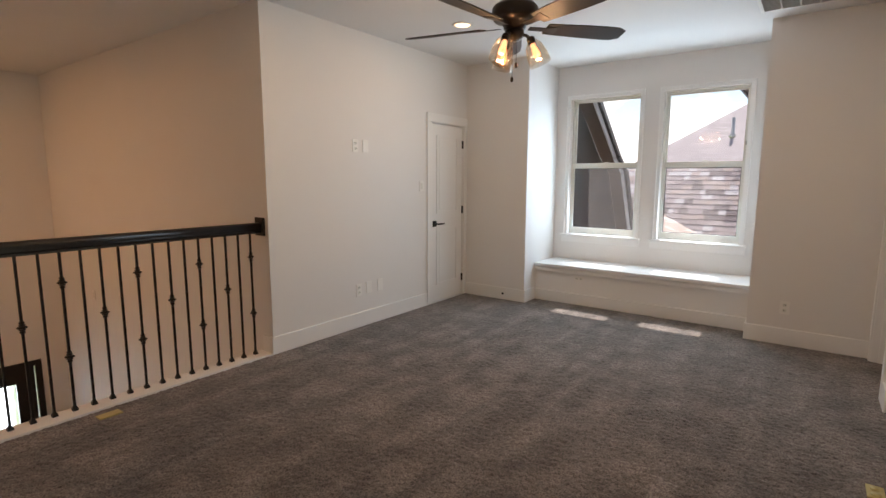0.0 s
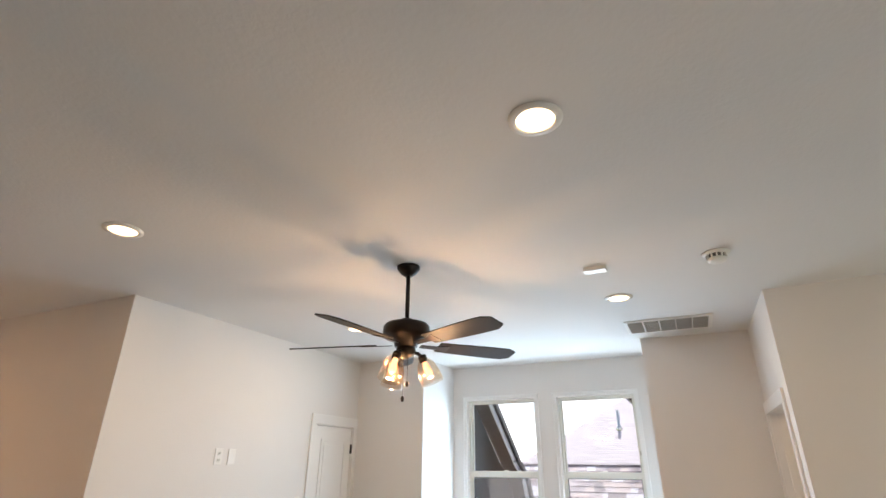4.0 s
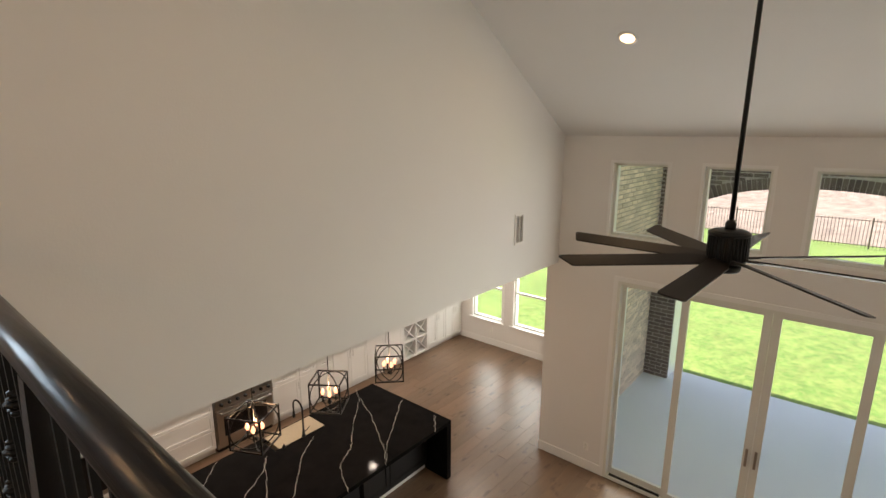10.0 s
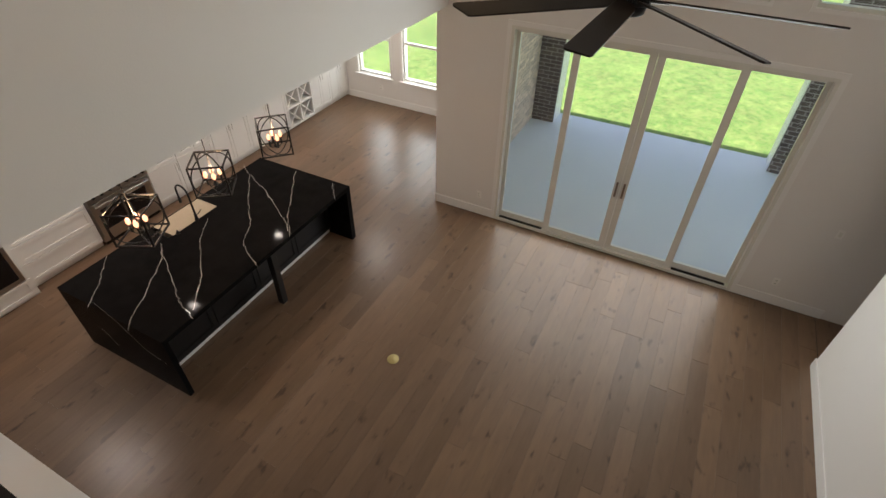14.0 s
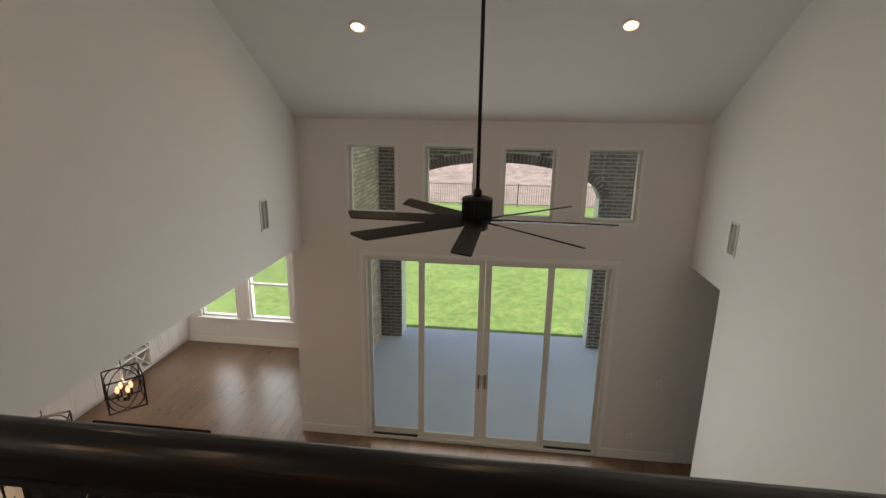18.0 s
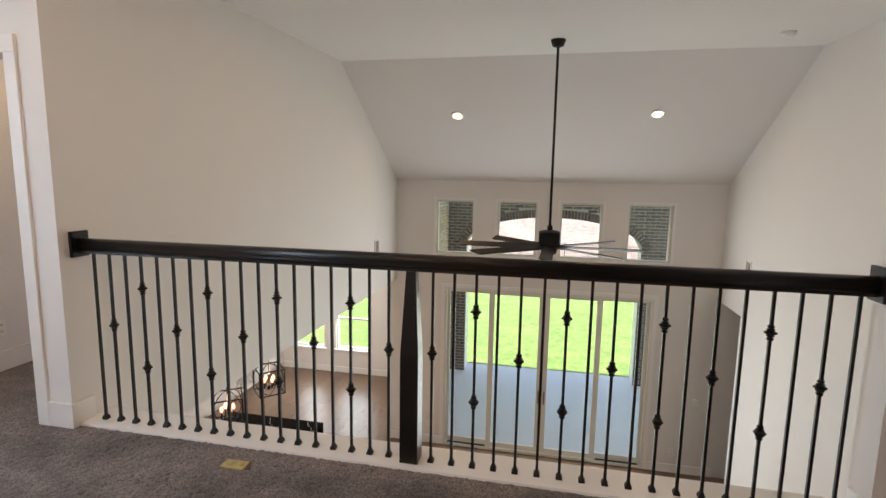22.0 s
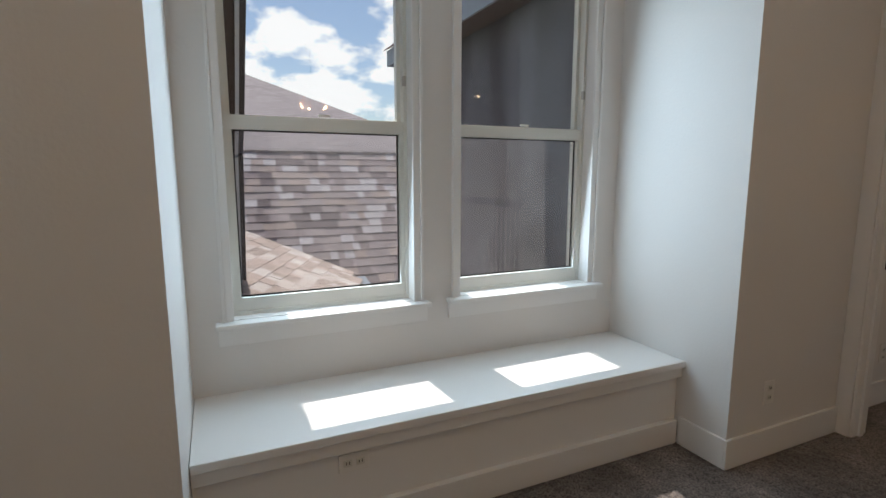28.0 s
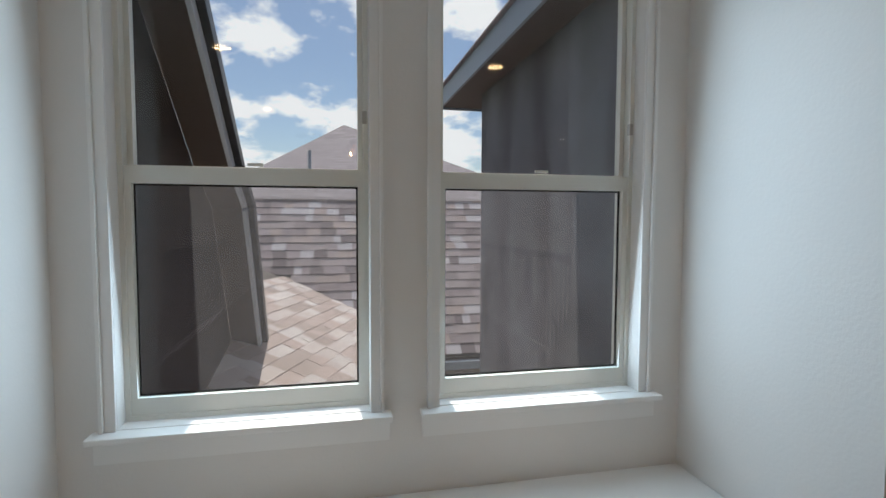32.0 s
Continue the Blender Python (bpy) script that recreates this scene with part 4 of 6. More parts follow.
can_light((-3.4, 1.3, CEIL), 7.5, label="unseen downlight added to light the stairwell", colour=(1.0, 0.55, 0.28))

vent = thing("ceiling_vent", (1.66, 5.73, CEIL), "white ceiling return grille in five sections", "vent")
part("frame", pierced("z", -0.010, -0.0005, -0.325, 0.325, -0.215, 0.215, [(-0.30 + i * 0.121, -0.30 + i * 0.121 + 0.112, -0.185, 0.185) for i in range(5)]), PLATE, vent)
part("backing", box(-0.305, 0.305, -0.19, 0.19, -0.003, -0.0015), VENTB, vent)
sl = None
for i in range(5):
    for j in range(14):
        m = pose(-0.30 + i * 0.121 + 0.056, -0.178 + j * 0.0272, -0.006, 38, 0, 0)
        if sl is None:
            sl = part("slat", box(-0.056, 0.056, -0.010, 0.010, -0.0007, 0.0007), PLATE, vent)
            sl.matrix_local = m
        else:
            again(sl, "slat", m)


def wall_vent(at, turn, label):
    e = thing("wall_vent", at, label, "vent", "", turn)
    part("frame", frame_bm("y", -0.012, -0.0006, -0.10, 0.10, -0.185, 0.185, 0.022), PLATE, e)
    # Dark sheet in place of the shaded duct behind the slats
    part("backing", box(-0.08, 0.08, -0.003, -0.0008, -0.165, 0.165), SEAM, e)
    s = None
    for j in range(15):
        m = pose(0, -0.007, -0.150 + j * 0.0214, 25, 0, 0)
        if s is None:
            s = part("slat", box(-0.078, 0.078, -0.0060, 0.0060, -0.0008, 0.0008), PLATE, e)
            s.matrix_local = m
        else:
            again(s, "slat", m)
    part("divider", box(-0.004, 0.004, -0.013, -0.004, -0.164, 0.164), PLATE, e)


wall_vent((7.41, RY, 0.31), 0, "white supply grille high on the great room wall")
wall_vent((7.48, SY, 0.226), 180, "white supply grille high on the opposite great room wall")
smoke = thing("smoke_detector", (1.972, 4.22, CEIL), "white round smoke detector on the ceiling", "smoke detector")
part("base", lathe([(0, -0.012), (0.068, -0.012), (0.072, -0.0005), (0, -0.0005)], 28), PLATE, smoke)
part("body", lathe([(0, -0.056), (0.034, -0.055), (0.047, -0.047), (0.050, -0.0335), (0, -0.0335)], 28), PLATE, smoke)
part("vent_ring", lathe([(0, -0.033), (0.045, -0.033), (0.045, -0.0125), (0, -0.0125)], 28), VENTB, smoke, "grey slotted smoke chamber")
rib = None
for k in range(12):
    m = pose(0, 0, 0, 0, 0, 30 * k)
    if rib is None:
        rib = part("rib", box(0.0448, 0.0535, -0.0035, 0.0035, -0.0332, -0.0123), PLATE, smoke)
        rib.matrix_local = m
    else:
        again(rib, "rib", m)
smk = thing("smoke_detector", (5.48, 0.36, great_z(5.48)), "white round smoke detector on the great room ceiling", "smoke detector")
part("body", lathe([(0, -0.045), (0.036, -0.044), (0.056, -0.030), (0.068, -0.0005), (0, -0.0005)], 28), PLATE, smk)
sens = thing("ceiling_sensor", (1.333, 4.19, CEIL), "small white rectangular sensor on the ceiling", "sensor")
part("body", box(-0.065, 0.065, -0.035, 0.035, -0.022, -0.0005, bevel=0.006), PLATE, sens)

# ---- ceiling fan of the loft ----
def blade_bm(r0, r1, w0, w1, t=0.007, tip=0.35):
    """A paddle blade along +x."""
    bm = bmesh.new()
    outline = []
    n = 10
    for i in range(n + 1):
        s = i / n
        x = r0 + (r1 - r0) * s
        w = w0 + (w1 - w0) * min(1, s * 1.6) ** 0.8
        if s > 0.86:
            w *= math.sqrt(max(0.0, 1 - ((s - 0.86) / 0.14) ** 2 * (1 - tip)))
        outline.append((x, w / 2))
    pts = [(x, w, 0) for x, w in outline] + [(x, -w, 0) for x, w in outline[::-1]]
    return prism(pts, (0, 0, t), bm)


fan = thing("ceiling_fan", (0.34, 3.72, CEIL), "dark bronze ceiling fan with five blades and lit glass shades", "ceiling fan")
part("canopy", lathe([(0.0, -0.060), (0.025, -0.060), (0.045, -0.045), (0.066, -0.018), (0.068, 0), (0, 0)], 28), BRONZE, fan)
part("downrod", tube([(0, 0, -0.05), (0, 0, -0.33)], 0.0125, 12), BRONZE, fan)
part("motor", lathe([(0.0, -0.31), (0.03, -0.315), (0.05, -0.335), (0.115, -0.345), (0.130, -0.362), (0.132, -0.405), (0.118, -0.428), (0.070, -0.440), (0.062, -0.475), (0.0, -0.475)], 36), BRONZE, fan)
part("switch_housing", lathe([(0.0, -0.475), (0.052, -0.4755), (0.055, -0.50), (0.045, -0.525), (0.018, -0.54), (0, -0.54)], 28), BRONZE, fan)
b0 = None
for k in range(5):
    ang = -23 + 72 * k
    m = pose(0, 0, -0.462, 0, 0, ang) @ pose(0, 0, 0, -13, 0, 0)
    if b0 is None:
        b0 = part("blade", blade_bm(0.19, 0.68, 0.105, 0.140), BLADE, fan)
        b0.matrix_local = m
        arm = bmesh.new()
        prism([(0.085, -0.018, -0.004), (0.19, -0.020, -0.004), (0.255, -0.040, -0.004), (0.255, 0.040, -0.004), (0.19, 0.020, -0.004), (0.085, 0.018, -0.004)], (0, 0, 0.0038), arm)
        a0 = part("blade_arm", arm, BRONZE, b0)
    else:
        one = again(b0, "blade", m)
        again(a0, "blade_arm", Matrix.Identity(4)).parent = one
for k, ang in enumerate((-92, 28, 148)):
    m = pose(0, 0, -0.505, 0, 0, ang)
    arm = part("light_arm", tube([(0.03, 0, 0), (0.065, 0, -0.004), (0.088, 0, -0.022)], 0.010, 8), BRONZE, fan)
    arm.matrix_local = m
    tilt = pose(0.088, 0, -0.018, 0, -24, 0)
    sock = part("socket", lathe([(0, -0.035), (0.022, -0.035), (0.024, -0.005), (0.018, 0.004), (0, 0.004)], 20), BRONZE, arm)
    sock.matrix_local = tilt
    sh = part("glass_shade", lathe([(0.026, -0.018), (0.032, -0.026), (0.050, -0.052), (0.061, -0.105), (0.064, -0.158), (0.0625, -0.158), (0.059, -0.105), (0.048, -0.053), (0.030, -0.028)], 28, cap=False), SHADEG, arm, "clear glass shade tinted for the warm bulb glow")
    sh.matrix_local = tilt
    sh.visible_shadow = False
    bl = part("bulb", lathe([(0, -0.125), (0.012, -0.122), (0.020, -0.108), (0.021, -0.090), (0.013, -0.050), (0.012, -0.036), (0, -0.036)], 20), BULB, arm, "glowing filament bulb")
    bl.matrix_local = tilt
    spot = pose(0.34, 3.72, CEIL) @ m @ tilt @ Vector((0, 0, -0.147))
    bulb_light("fan_bulb_light", spot, 3.8, (1.0, 0.62, 0.32), 0.018)
for x, z in ((0.025, -0.66), (0.0, -0.735)):
    ch = part("pull_chain", tube([(x, -0.02, -0.53), (x, -0.02, z)], 0.0016, 6), BRONZE, fan)
    part("pull_knob", lathe([(0, -0.034), (0.007, -0.030), (0.010, -0.016), (0.005, -0.002), (0, 0)], 14), BRONZE, ch).matrix_local = pose(x, -0.02, z)


# ---- ceiling fan of the great room ----
gf = thing("ceiling_fan", (5.440, 2.433, CEIL), "large black ceiling fan with eight blades on a long rod", "ceiling fan")
part("canopy", lathe([(0, -0.075), (0.02, -0.075), (0.055, -0.062), (0.072, -0.02), (0.074, 0), (0, 0)], 28), IRON, gf).matrix_local = pose(0, 0, great_z(5.440) - CEIL)
part("downrod", tube([(0, 0, 0.03), (0, 0, -1.79)], 0.0135, 12), IRON, gf)
part("coupler", lathe([(0, -1.80), (0.028, -1.80), (0.030, -1.755), (0.018, -1.735), (0, -1.735)], 20), IRON, gf).matrix_local = pose(0, 0, -0.03)
part("motor", lathe([(0, -1.785), (0.060, -1.788), (0.092, -1.795), (0.103, -1.803), (0.1035, -1.968), (0.098, -1.985), (0.0, -1.987)], 36), IRON, gf).matrix_local = pose(0, 0, -0.03)
part("cap_ring", lathe([(0.101, -1.803), (0.112, -1.806), (0.112, -1.822), (0.101, -1.826)], 36, cap=False), IRON, gf).matrix_local = pose(0, 0, -0.03)
part("switch_housing", lathe([(0, -1.9875), (0.082, -1.988), (0.080, -2.028), (0.068, -2.040), (0.0, -2.042)], 32), IRON, gf).matrix_local = pose(0, 0, -0.03)
fins = None
for k in range(30):
    m = pose(0, 0, -0.03, 0, 0, 12 * k)
    if fins is None:
        fins = part("fin", box(0.1025, 0.110, -0.0042, 0.0042, -1.964, -1.8265, bevel=0.0015), IRON, gf)
        fins.matrix_local = m
    else:
        again(fins, "fin", m)


def plank_blade(r0, r1, w0, w1, t):
    """A long straight blade with a slanting tip, along +x."""
    edge = [(r0, w0 / 2), (r0 + 0.10, w1 / 2), (r1 - 0.075, w1 / 2), (r1 - 0.055, w1 / 2 - 0.006), (r1 - 0.004, -w1 / 2 + 0.020), (r1 - 0.008, -w1 / 2 + 0.006), (r1 - 0.022, -w1 / 2), (r0 + 0.10, -w1 / 2), (r0, -w0 / 2)]
    bm = prism([(x, y, 0) for x, y in edge], (0, 0, t))
    solid(bm)
    bmesh.ops.bevel(bm, geom=bm.edges[:], offset=0.0018, segments=1, affect="EDGES")
    return bm


g0 = None
for k in range(8):
    m = pose(0, 0, -1.997, 0, 0, -2 + 45 * k) @ pose(0, 0, 0, -17, 0, 0)
    if g0 is None:
        g0 = part("blade", plank_blade(0.09, 0.985, 0.070, 0.118, 0.009), BLADEG, gf)
        g0.matrix_local = m
        iron = prism([(0.055, -0.020, -0.005), (0.19, -0.030, -0.005), (0.19, 0.030, -0.005), (0.055, 0.020, -0.005)], (0, 0, 0.0045))
        gi = part("blade_arm", iron, IRON, g0)
    else:
        again(gi, "blade_arm", Matrix.Identity(4)).parent = again(g0, "blade", m)

# ---- great room glazing ----
slider = structure("door_2", frame_bm("x", FX - 0.012, FX + 0.16, SLY0 + 0.001, SLY1 - 0.001, LOW, SLT - 0.001, 0.045), VINYL, "white four-panel sliding glass door to the patio")
# panel bounds along y: outer panels fixed outside, inner ones sliding inside
PAN = [(3.337, 4.124, FX + 0.085), (2.444, 3.379, FX + 0.03), (1.506, 2.439, FX + 0.03), (0.761, 1.548, FX + 0.085)]
for a, b, x in PAN:
    inner = x < FX + 0.05
    p = part("panel_frame", pierced("x", x, x + 0.045, a, b, LOW + 0.045, SLT - 0.046, [(a + (0.085 if inner else 0.05), b - (0.085 if inner else 0.05), LOW + 0.13, SLT - 0.095)]), VINYL, slider)
    e = 0.083 if inner else 0.048
    pane("pane", pane_bm("x", x + 0.022, a + e, b - e, LOW + 0.128, SLT - 0.093), PANE, p)
    if inner:
        y = (a + 0.045) if a > 2.40 else (b - 0.045)
        h = part("door_handle", box(x - 0.032, x - 0.018, y - 0.014, y + 0.014, LOW + 0.95, LOW + 1.18, bevel=0.005), TAUPE, p, "taupe pull handle")
        part("mount", box(x - 0.018, x - 0.0004, y - 0.012, y + 0.012, LOW + 0.97, LOW + 1.16), TAUPE, h)
for a, b in ((3.392, 4.087), (0.798, 1.488)):
    part("track", box(FX + 0.01, FX + 0.06, a, b, LOW + 0.046, LOW + 0.052), IRON, slider, "dark floor track")
structure("trim", pierced("x", FX - 0.016, FX - 0.0005, SLY0 - 0.05, SLY1 + 0.05, LOW + 0.001, SLT + 0.055, [(SLY0 + 0.005, SLY1 - 0.005, LOW - 1, SLT - 0.005)]), TRIM, "white slider casing")


def fixed_window(name, y0, y1, z0, z1, label):
    w = structure(name, frame_bm("x", FX + 0.06, FX + 0.15, y0 + 0.031, y1 - 0.031, z0 + 0.031, z1 - 0.031, 0.035), VINYL, label)
    pane("pane", pane_bm("x", FX + 0.105, y0 + 0.064, y1 - 0.064, z0 + 0.064, z1 - 0.064), PANE, w)
    part("casing", frame_bm("x", FX - 0.014, FX - 0.0006, y0, y1, z0, z1, 0.036), TRIM, w)


for k, (a, b) in enumerate(UW):
    fixed_window("window_%d" % (k + 3), a, b, UZ0, UZ1, "white fixed high window over the slider")
for k, (a, b) in enumerate(NW):
    w = structure("window_%d" % (k + 7), frame_bm("x", NX + 0.04, NX + 0.14, a + 0.001, b - 0.001, NZ0 + 0.001, NZ1 - 0.001, 0.035), VINYL, "white double-hung nook window with a bright lawn behind")
    part("meeting_rail", box(NX + 0.05, NX + 0.10, a + 0.036, b - 0.036, -2.01, -1.965), VINYL, w)
    pane("pane", pane_bm("x", NX + 0.09, a + 0.034, b - 0.034, NZ0 + 0.034, -2.011), PANE, w)
    pane("pane", pane_bm("x", NX + 0.09, a + 0.034, b - 0.034, -1.964, NZ1 - 0.034), PANE, w)
    part("casing", frame_bm("x", NX - 0.014, NX - 0.0006, a - 0.04, b + 0.04, NZ0 - 0.05, NZ1 + 0.04, 0.045), TRIM, w)
    part("window_sill", box(NX - 0.06, NX - 0.015, a - 0.07, b + 0.07, NZ0 - 0.035, NZ0 - 0.005, bevel=0.005), TRIM, w)

plug = thing("floor_cover", (5.412, 4.136, LOW), "round brass floor outlet cover on the oak floor", "floor outlet")
part("disc", lathe([(0, 0), (0.070, 0), (0.068, 0.004), (0.055, 0.006), (0, 0.006)], 32), BRASS, plug)
part("flap", lathe([(0, 0.0062), (0.040, 0.0062), (0.038, 0.009), (0, 0.009)], 24), BRASS, plug)

# ---- kitchen island ----
IX0, IX1, IY0, IY1, IZ = 3.968, 7.084, 5.815, 7.430, 0.905
isl = thing("kitchen_island", ((IX0 + IX1) / 2, (IY0 + IY1) / 2, LOW), "black quartz waterfall island with white veins", "kitchen island")
hx, hy = (IX1 - IX0) / 2, (IY1 - IY0) / 2
sink = (-0.40, 0.32, 0.45, 0.73)
part("countertop", pierced("z", IZ - 0.055, IZ, -hx, hx, -hy, hy, [(sink[0], sink[1], sink[2], sink[3])]), QUARTZ, isl)
part("waterfall_end", box(-hx, -hx + 0.055, -hy, hy, 0.0, IZ - 0.0555), QUARTZ, isl)
part("waterfall_end", box(hx - 0.085, hx, -hy, hy, 0.0, IZ - 0.0555), QUARTZ, isl)
part("cabinet_body", box(-hx + 0.056, hx - 0.086, -hy + 0.40, hy - 0.03, 0.10, IZ - 0.30), ISLB, isl)
part("cabinet_face", box(-hx + 0.056, hx - 0.086, -hy + 0.385, -hy + 0.3995, 0.09, IZ - 0.056), ISLB, isl)
part("cabinet_face", box(-hx + 0.056, hx - 0.086, hy - 0.0298, hy - 0.015, 0.09, IZ - 0.056), ISLB, isl)
part("toe_kick", box(-hx + 0.056, hx - 0.086, -hy + 0.42, hy - 0.09, 0.0, 0.0995), CABINET, isl, "pale toe board")
for k in range(4):
    xa = -hx + 0.09 + k * (2 * hx - 0.18) / 4
    xb = xa + (2 * hx - 0.18) / 4 - 0.02
    part("panel", frame_bm("y", -hy + 0.372, -hy + 0.3845, xa, xb, 0.13, IZ - 0.09, 0.06), ISLB, isl)
for x in (0.0,):
    lg = box(x - 0.042, x + 0.042, -hy + 0.004, -hy + 0.088, 0.02, IZ - 0.0555, bevel=0.004)
    leg = part("leg", lg, ISLB, isl)
    part("foot", box(x - 0.030, x + 0.030, -hy + 0.016, -hy + 0.076, 0.0, 0.0198), PAPER, leg, "brass-coloured foot")
part("sink_cover", box(sink[0] + 0.05, sink[1] + 0.02, sink[2] - 0.02, sink[3] + 0.05, IZ + 0.0012, IZ + 0.007), PAPER, isl, "brown card laid over the sink")
part("sink_basin", pierced("z", IZ - 0.26, IZ - 0.252, sink[0], sink[1], sink[2], sink[3]), PAPER, isl, "sink lined with brown card")
part("sink_wall", pierced("z", IZ - 0.25, IZ - 0.056, sink[0] - 0.004, sink[1] + 0.004, sink[2] - 0.004, sink[3] + 0.004, [(sink[0], sink[1], sink[2], sink[3])]), PAPER, isl)


def vein(points, side="top", w=0.0075, seed=1):
    rng = random.Random(seed)
    pts = []
    for (xa, ya), (xb, yb) in zip(points, points[1:]):
        n = 9
        for i in range(n):
            s = i / n
            pts.append((xa + (xb - xa) * s + rng.uniform(-1, 1) * 0.013, ya + (yb - ya) * s + rng.uniform(-1, 1) * 0.010))
    pts.append(points[-1])
    bm = bmesh.new()
    prev = None
    for i, (x, y) in enumerate(pts):
        ww = w * rng.uniform(0.35, 1.0) / 2
        q, r = pts[min(i + 1, len(pts) - 1)], pts[max(i - 1, 0)]
        d = Vector((q[0] - r[0], q[1] - r[1]))
        d = d.normalized() if d.length > 0 else Vector((1, 0))
        nrm = Vector((-d.y, d.x)) * ww
        if side == "top":
            a, b = (x + nrm.x, y + nrm.y, IZ + 0.0006), (x - nrm.x, y - nrm.y, IZ + 0.0006)
        else:
            a, b = (-hx - 0.0006, x + nrm.x, y + nrm.y), (-hx - 0.0006, x - nrm.x, y - nrm.y)
        cur = (bm.verts.new(a), bm.verts.new(b))
        if prev:
            bm.faces.new((prev[0], prev[1], cur[1], cur[0]))
        prev = cur
    part("vein", bm, VEIN, isl, "white vein in the quartz")


VX, VY = (IX0 + IX1) / 2, (IY0 + IY1) / 2
VEINS = [('top', (4.539, 7.412), (4.215, 7.087), (3.943, 6.868)), ('top', (5.01, 7.067), (4.811, 6.826), (4.341, 6.512), (4.016, 6.334), (3.922, 6.229)), ('top', (4.916, 6.951), (4.634, 6.46), (4.435, 6.104), (4.33, 5.79)), ('top', (5.607, 6.951), (5.251, 6.7), (4.822, 6.209), (4.414, 5.884)), ('top', (6.81, 7.485), (6.611, 7.192), (6.119, 6.753), (5.764, 6.376), (5.502, 6.25), (5.335, 6.01), (5.24, 5.78)), ('top', (6.653, 7.223), (6.444, 6.753), (6.098, 6.156), (5.962, 5.926), (5.826, 5.811)), ('top', (7.019, 6.711), (6.339, 6.25), (5.9, 5.905)), ('top', (7.019, 6.062), (6.726, 5.8)), ('end', (6.784, -2.327), (6.502, -2.515), (6.209, -2.787), (5.947, -2.861)), ('end', (6.951, -2.85), (6.794, -3.049))]
for i, (side, *pts) in enumerate(VEINS):
    vein([(x - VX, y - VY) if side == "top" else (x - VY, y - LOW) for x, y in pts], side, seed=20 + i)

fau = thing("kitchen_faucet", (5.54, 7.055, LOW + IZ), "black gooseneck pull-down faucet on the island", "faucet")
arc = [(0, 0, 0.03), (0, 0, 0.38)] + [(0, 0.10 - 0.10 * math.cos(a), 0.38 + 0.10 * math.sin(a)) for a in np.linspace(0.3, math.pi, 10)] + [(0, 0.20, 0.28)]
part("neck", tube(arc, 0.012, 10), IRON, fau)
part("base", lathe([(0, 0), (0.028, 0), (0.028, 0.012), (0.020, 0.03), (0.016, 0.09), (0, 0.09)], 20), IRON, fau)
part("spray_head", lathe([(0, 0.14), (0.018, 0.14), (0.020, 0.17), (0.014, 0.22), (0, 0.22)], 16), IRON, fau).matrix_local = pose(0, 0.20, 0.06)
part("lever", tube([(0.015, 0, 0.06), (0.06, 0, 0.075), (0.10, 0, 0.10)], 0.006, 8), IRON, fau)
cap = thing("soap_pump", (5.23, 7.035, LOW + IZ), "black soap dispenser cap beside the faucet", "soap dispenser")
part("cap", lathe([(0, 0), (0.024, 0), (0.024, 0.02), (0.012, 0.03), (0.010, 0.05), (0, 0.05)], 16), IRON, cap)


# ---- pendants ----
def pendant(x, y, turn, label):
    e = thing("pendant_light", (x, y, HEAD), label, "pendant light", "pendants over the island", turn)
    h = 0.178
    zc, r = -1.195, 0.246
    z1, z0 = zc + h, zc - h
    part("canopy", lathe([(0, -0.02), (0.06, -0.02), (0.062, 0), (0, 0)], 24), IRON, e)
    part("rod", tube([(0, 0, -0.01), (0, 0, zc - 0.10)], 0.0055, 8), IRON, e)
    s = 0.0072
    for z in (z0, z1):
        for q in (-h, h):
            part("cage_bar", box(-h + s, h - s, q - s, q + s, z - s, z + s), IRON, e)
            part("cage_bar", box(q - s, q + s, -h - s, h + s, z - s, z + s), IRON, e)
    for sx in (-h, h):
        for sy in (-h, h):
            part("cage_bar", box(sx - s, sx + s, sy - s, sy + s, z0 + s, z1 - s), IRON, e)
    # two upright hoops that cross at the poles and touch the cage's edges
    for turn_ in (45, -45):
        pts = []
        for i in range(40):
            a = 2 * math.pi * i / 40
            u = math.cos(a) * r
            pts.append((u * math.cos(radians(turn_)), u * math.sin(radians(turn_)), zc + r * math.sin(a)))
        part("hoop", tube(pts, 0.0068, 6, True), IRON, e)
    part("hub", lathe([(0, -0.03), (0.020, -0.025), (0.028, 0), (0.012, 0.03), (0, 0.03)], 16), IRON, e).matrix_local = pose(0, 0, zc - 0.125)
    for k in range(4):
        a = radians(20 + 90 * k)
        cx, cy = 0.075 * math.cos(a), 0.075 * math.sin(a)
        arm = part("arm", tube([(0, 0, zc - 0.125), (cx * 0.6, cy * 0.6, zc - 0.145), (cx, cy, zc - 0.115)], 0.0045, 6), IRON, e)
        part("candle_sleeve", lathe([(0, 0), (0.011, 0), (0.011, 0.085), (0, 0.085)], 12), IRON, arm).matrix_local = pose(cx, cy, zc - 0.115)
        part("bulb", lathe([(0, 0), (0.012, 0.004), (0.0235, 0.030), (0.019, 0.056), (0.006, 0.082), (0, 0.084)], 14), BULB, arm, "glowing candle bulb").matrix_local = pose(cx, cy, zc - 0.030)
    bulb_light("pendant_bulb_light", (x, y, HEAD + zc + 0.075), 5.0, (1.0, 0.62, 0.32), 0.03)


for px, turn in ((4.52, 28), (5.47, 36), (6.45, 46)):
    pendant(px, 6.36, turn, "black cube cage pendant with hoops and four lit candle bulbs")

# ---- kitchen base cabinets, range and built-in oven ----
CF = 8.860


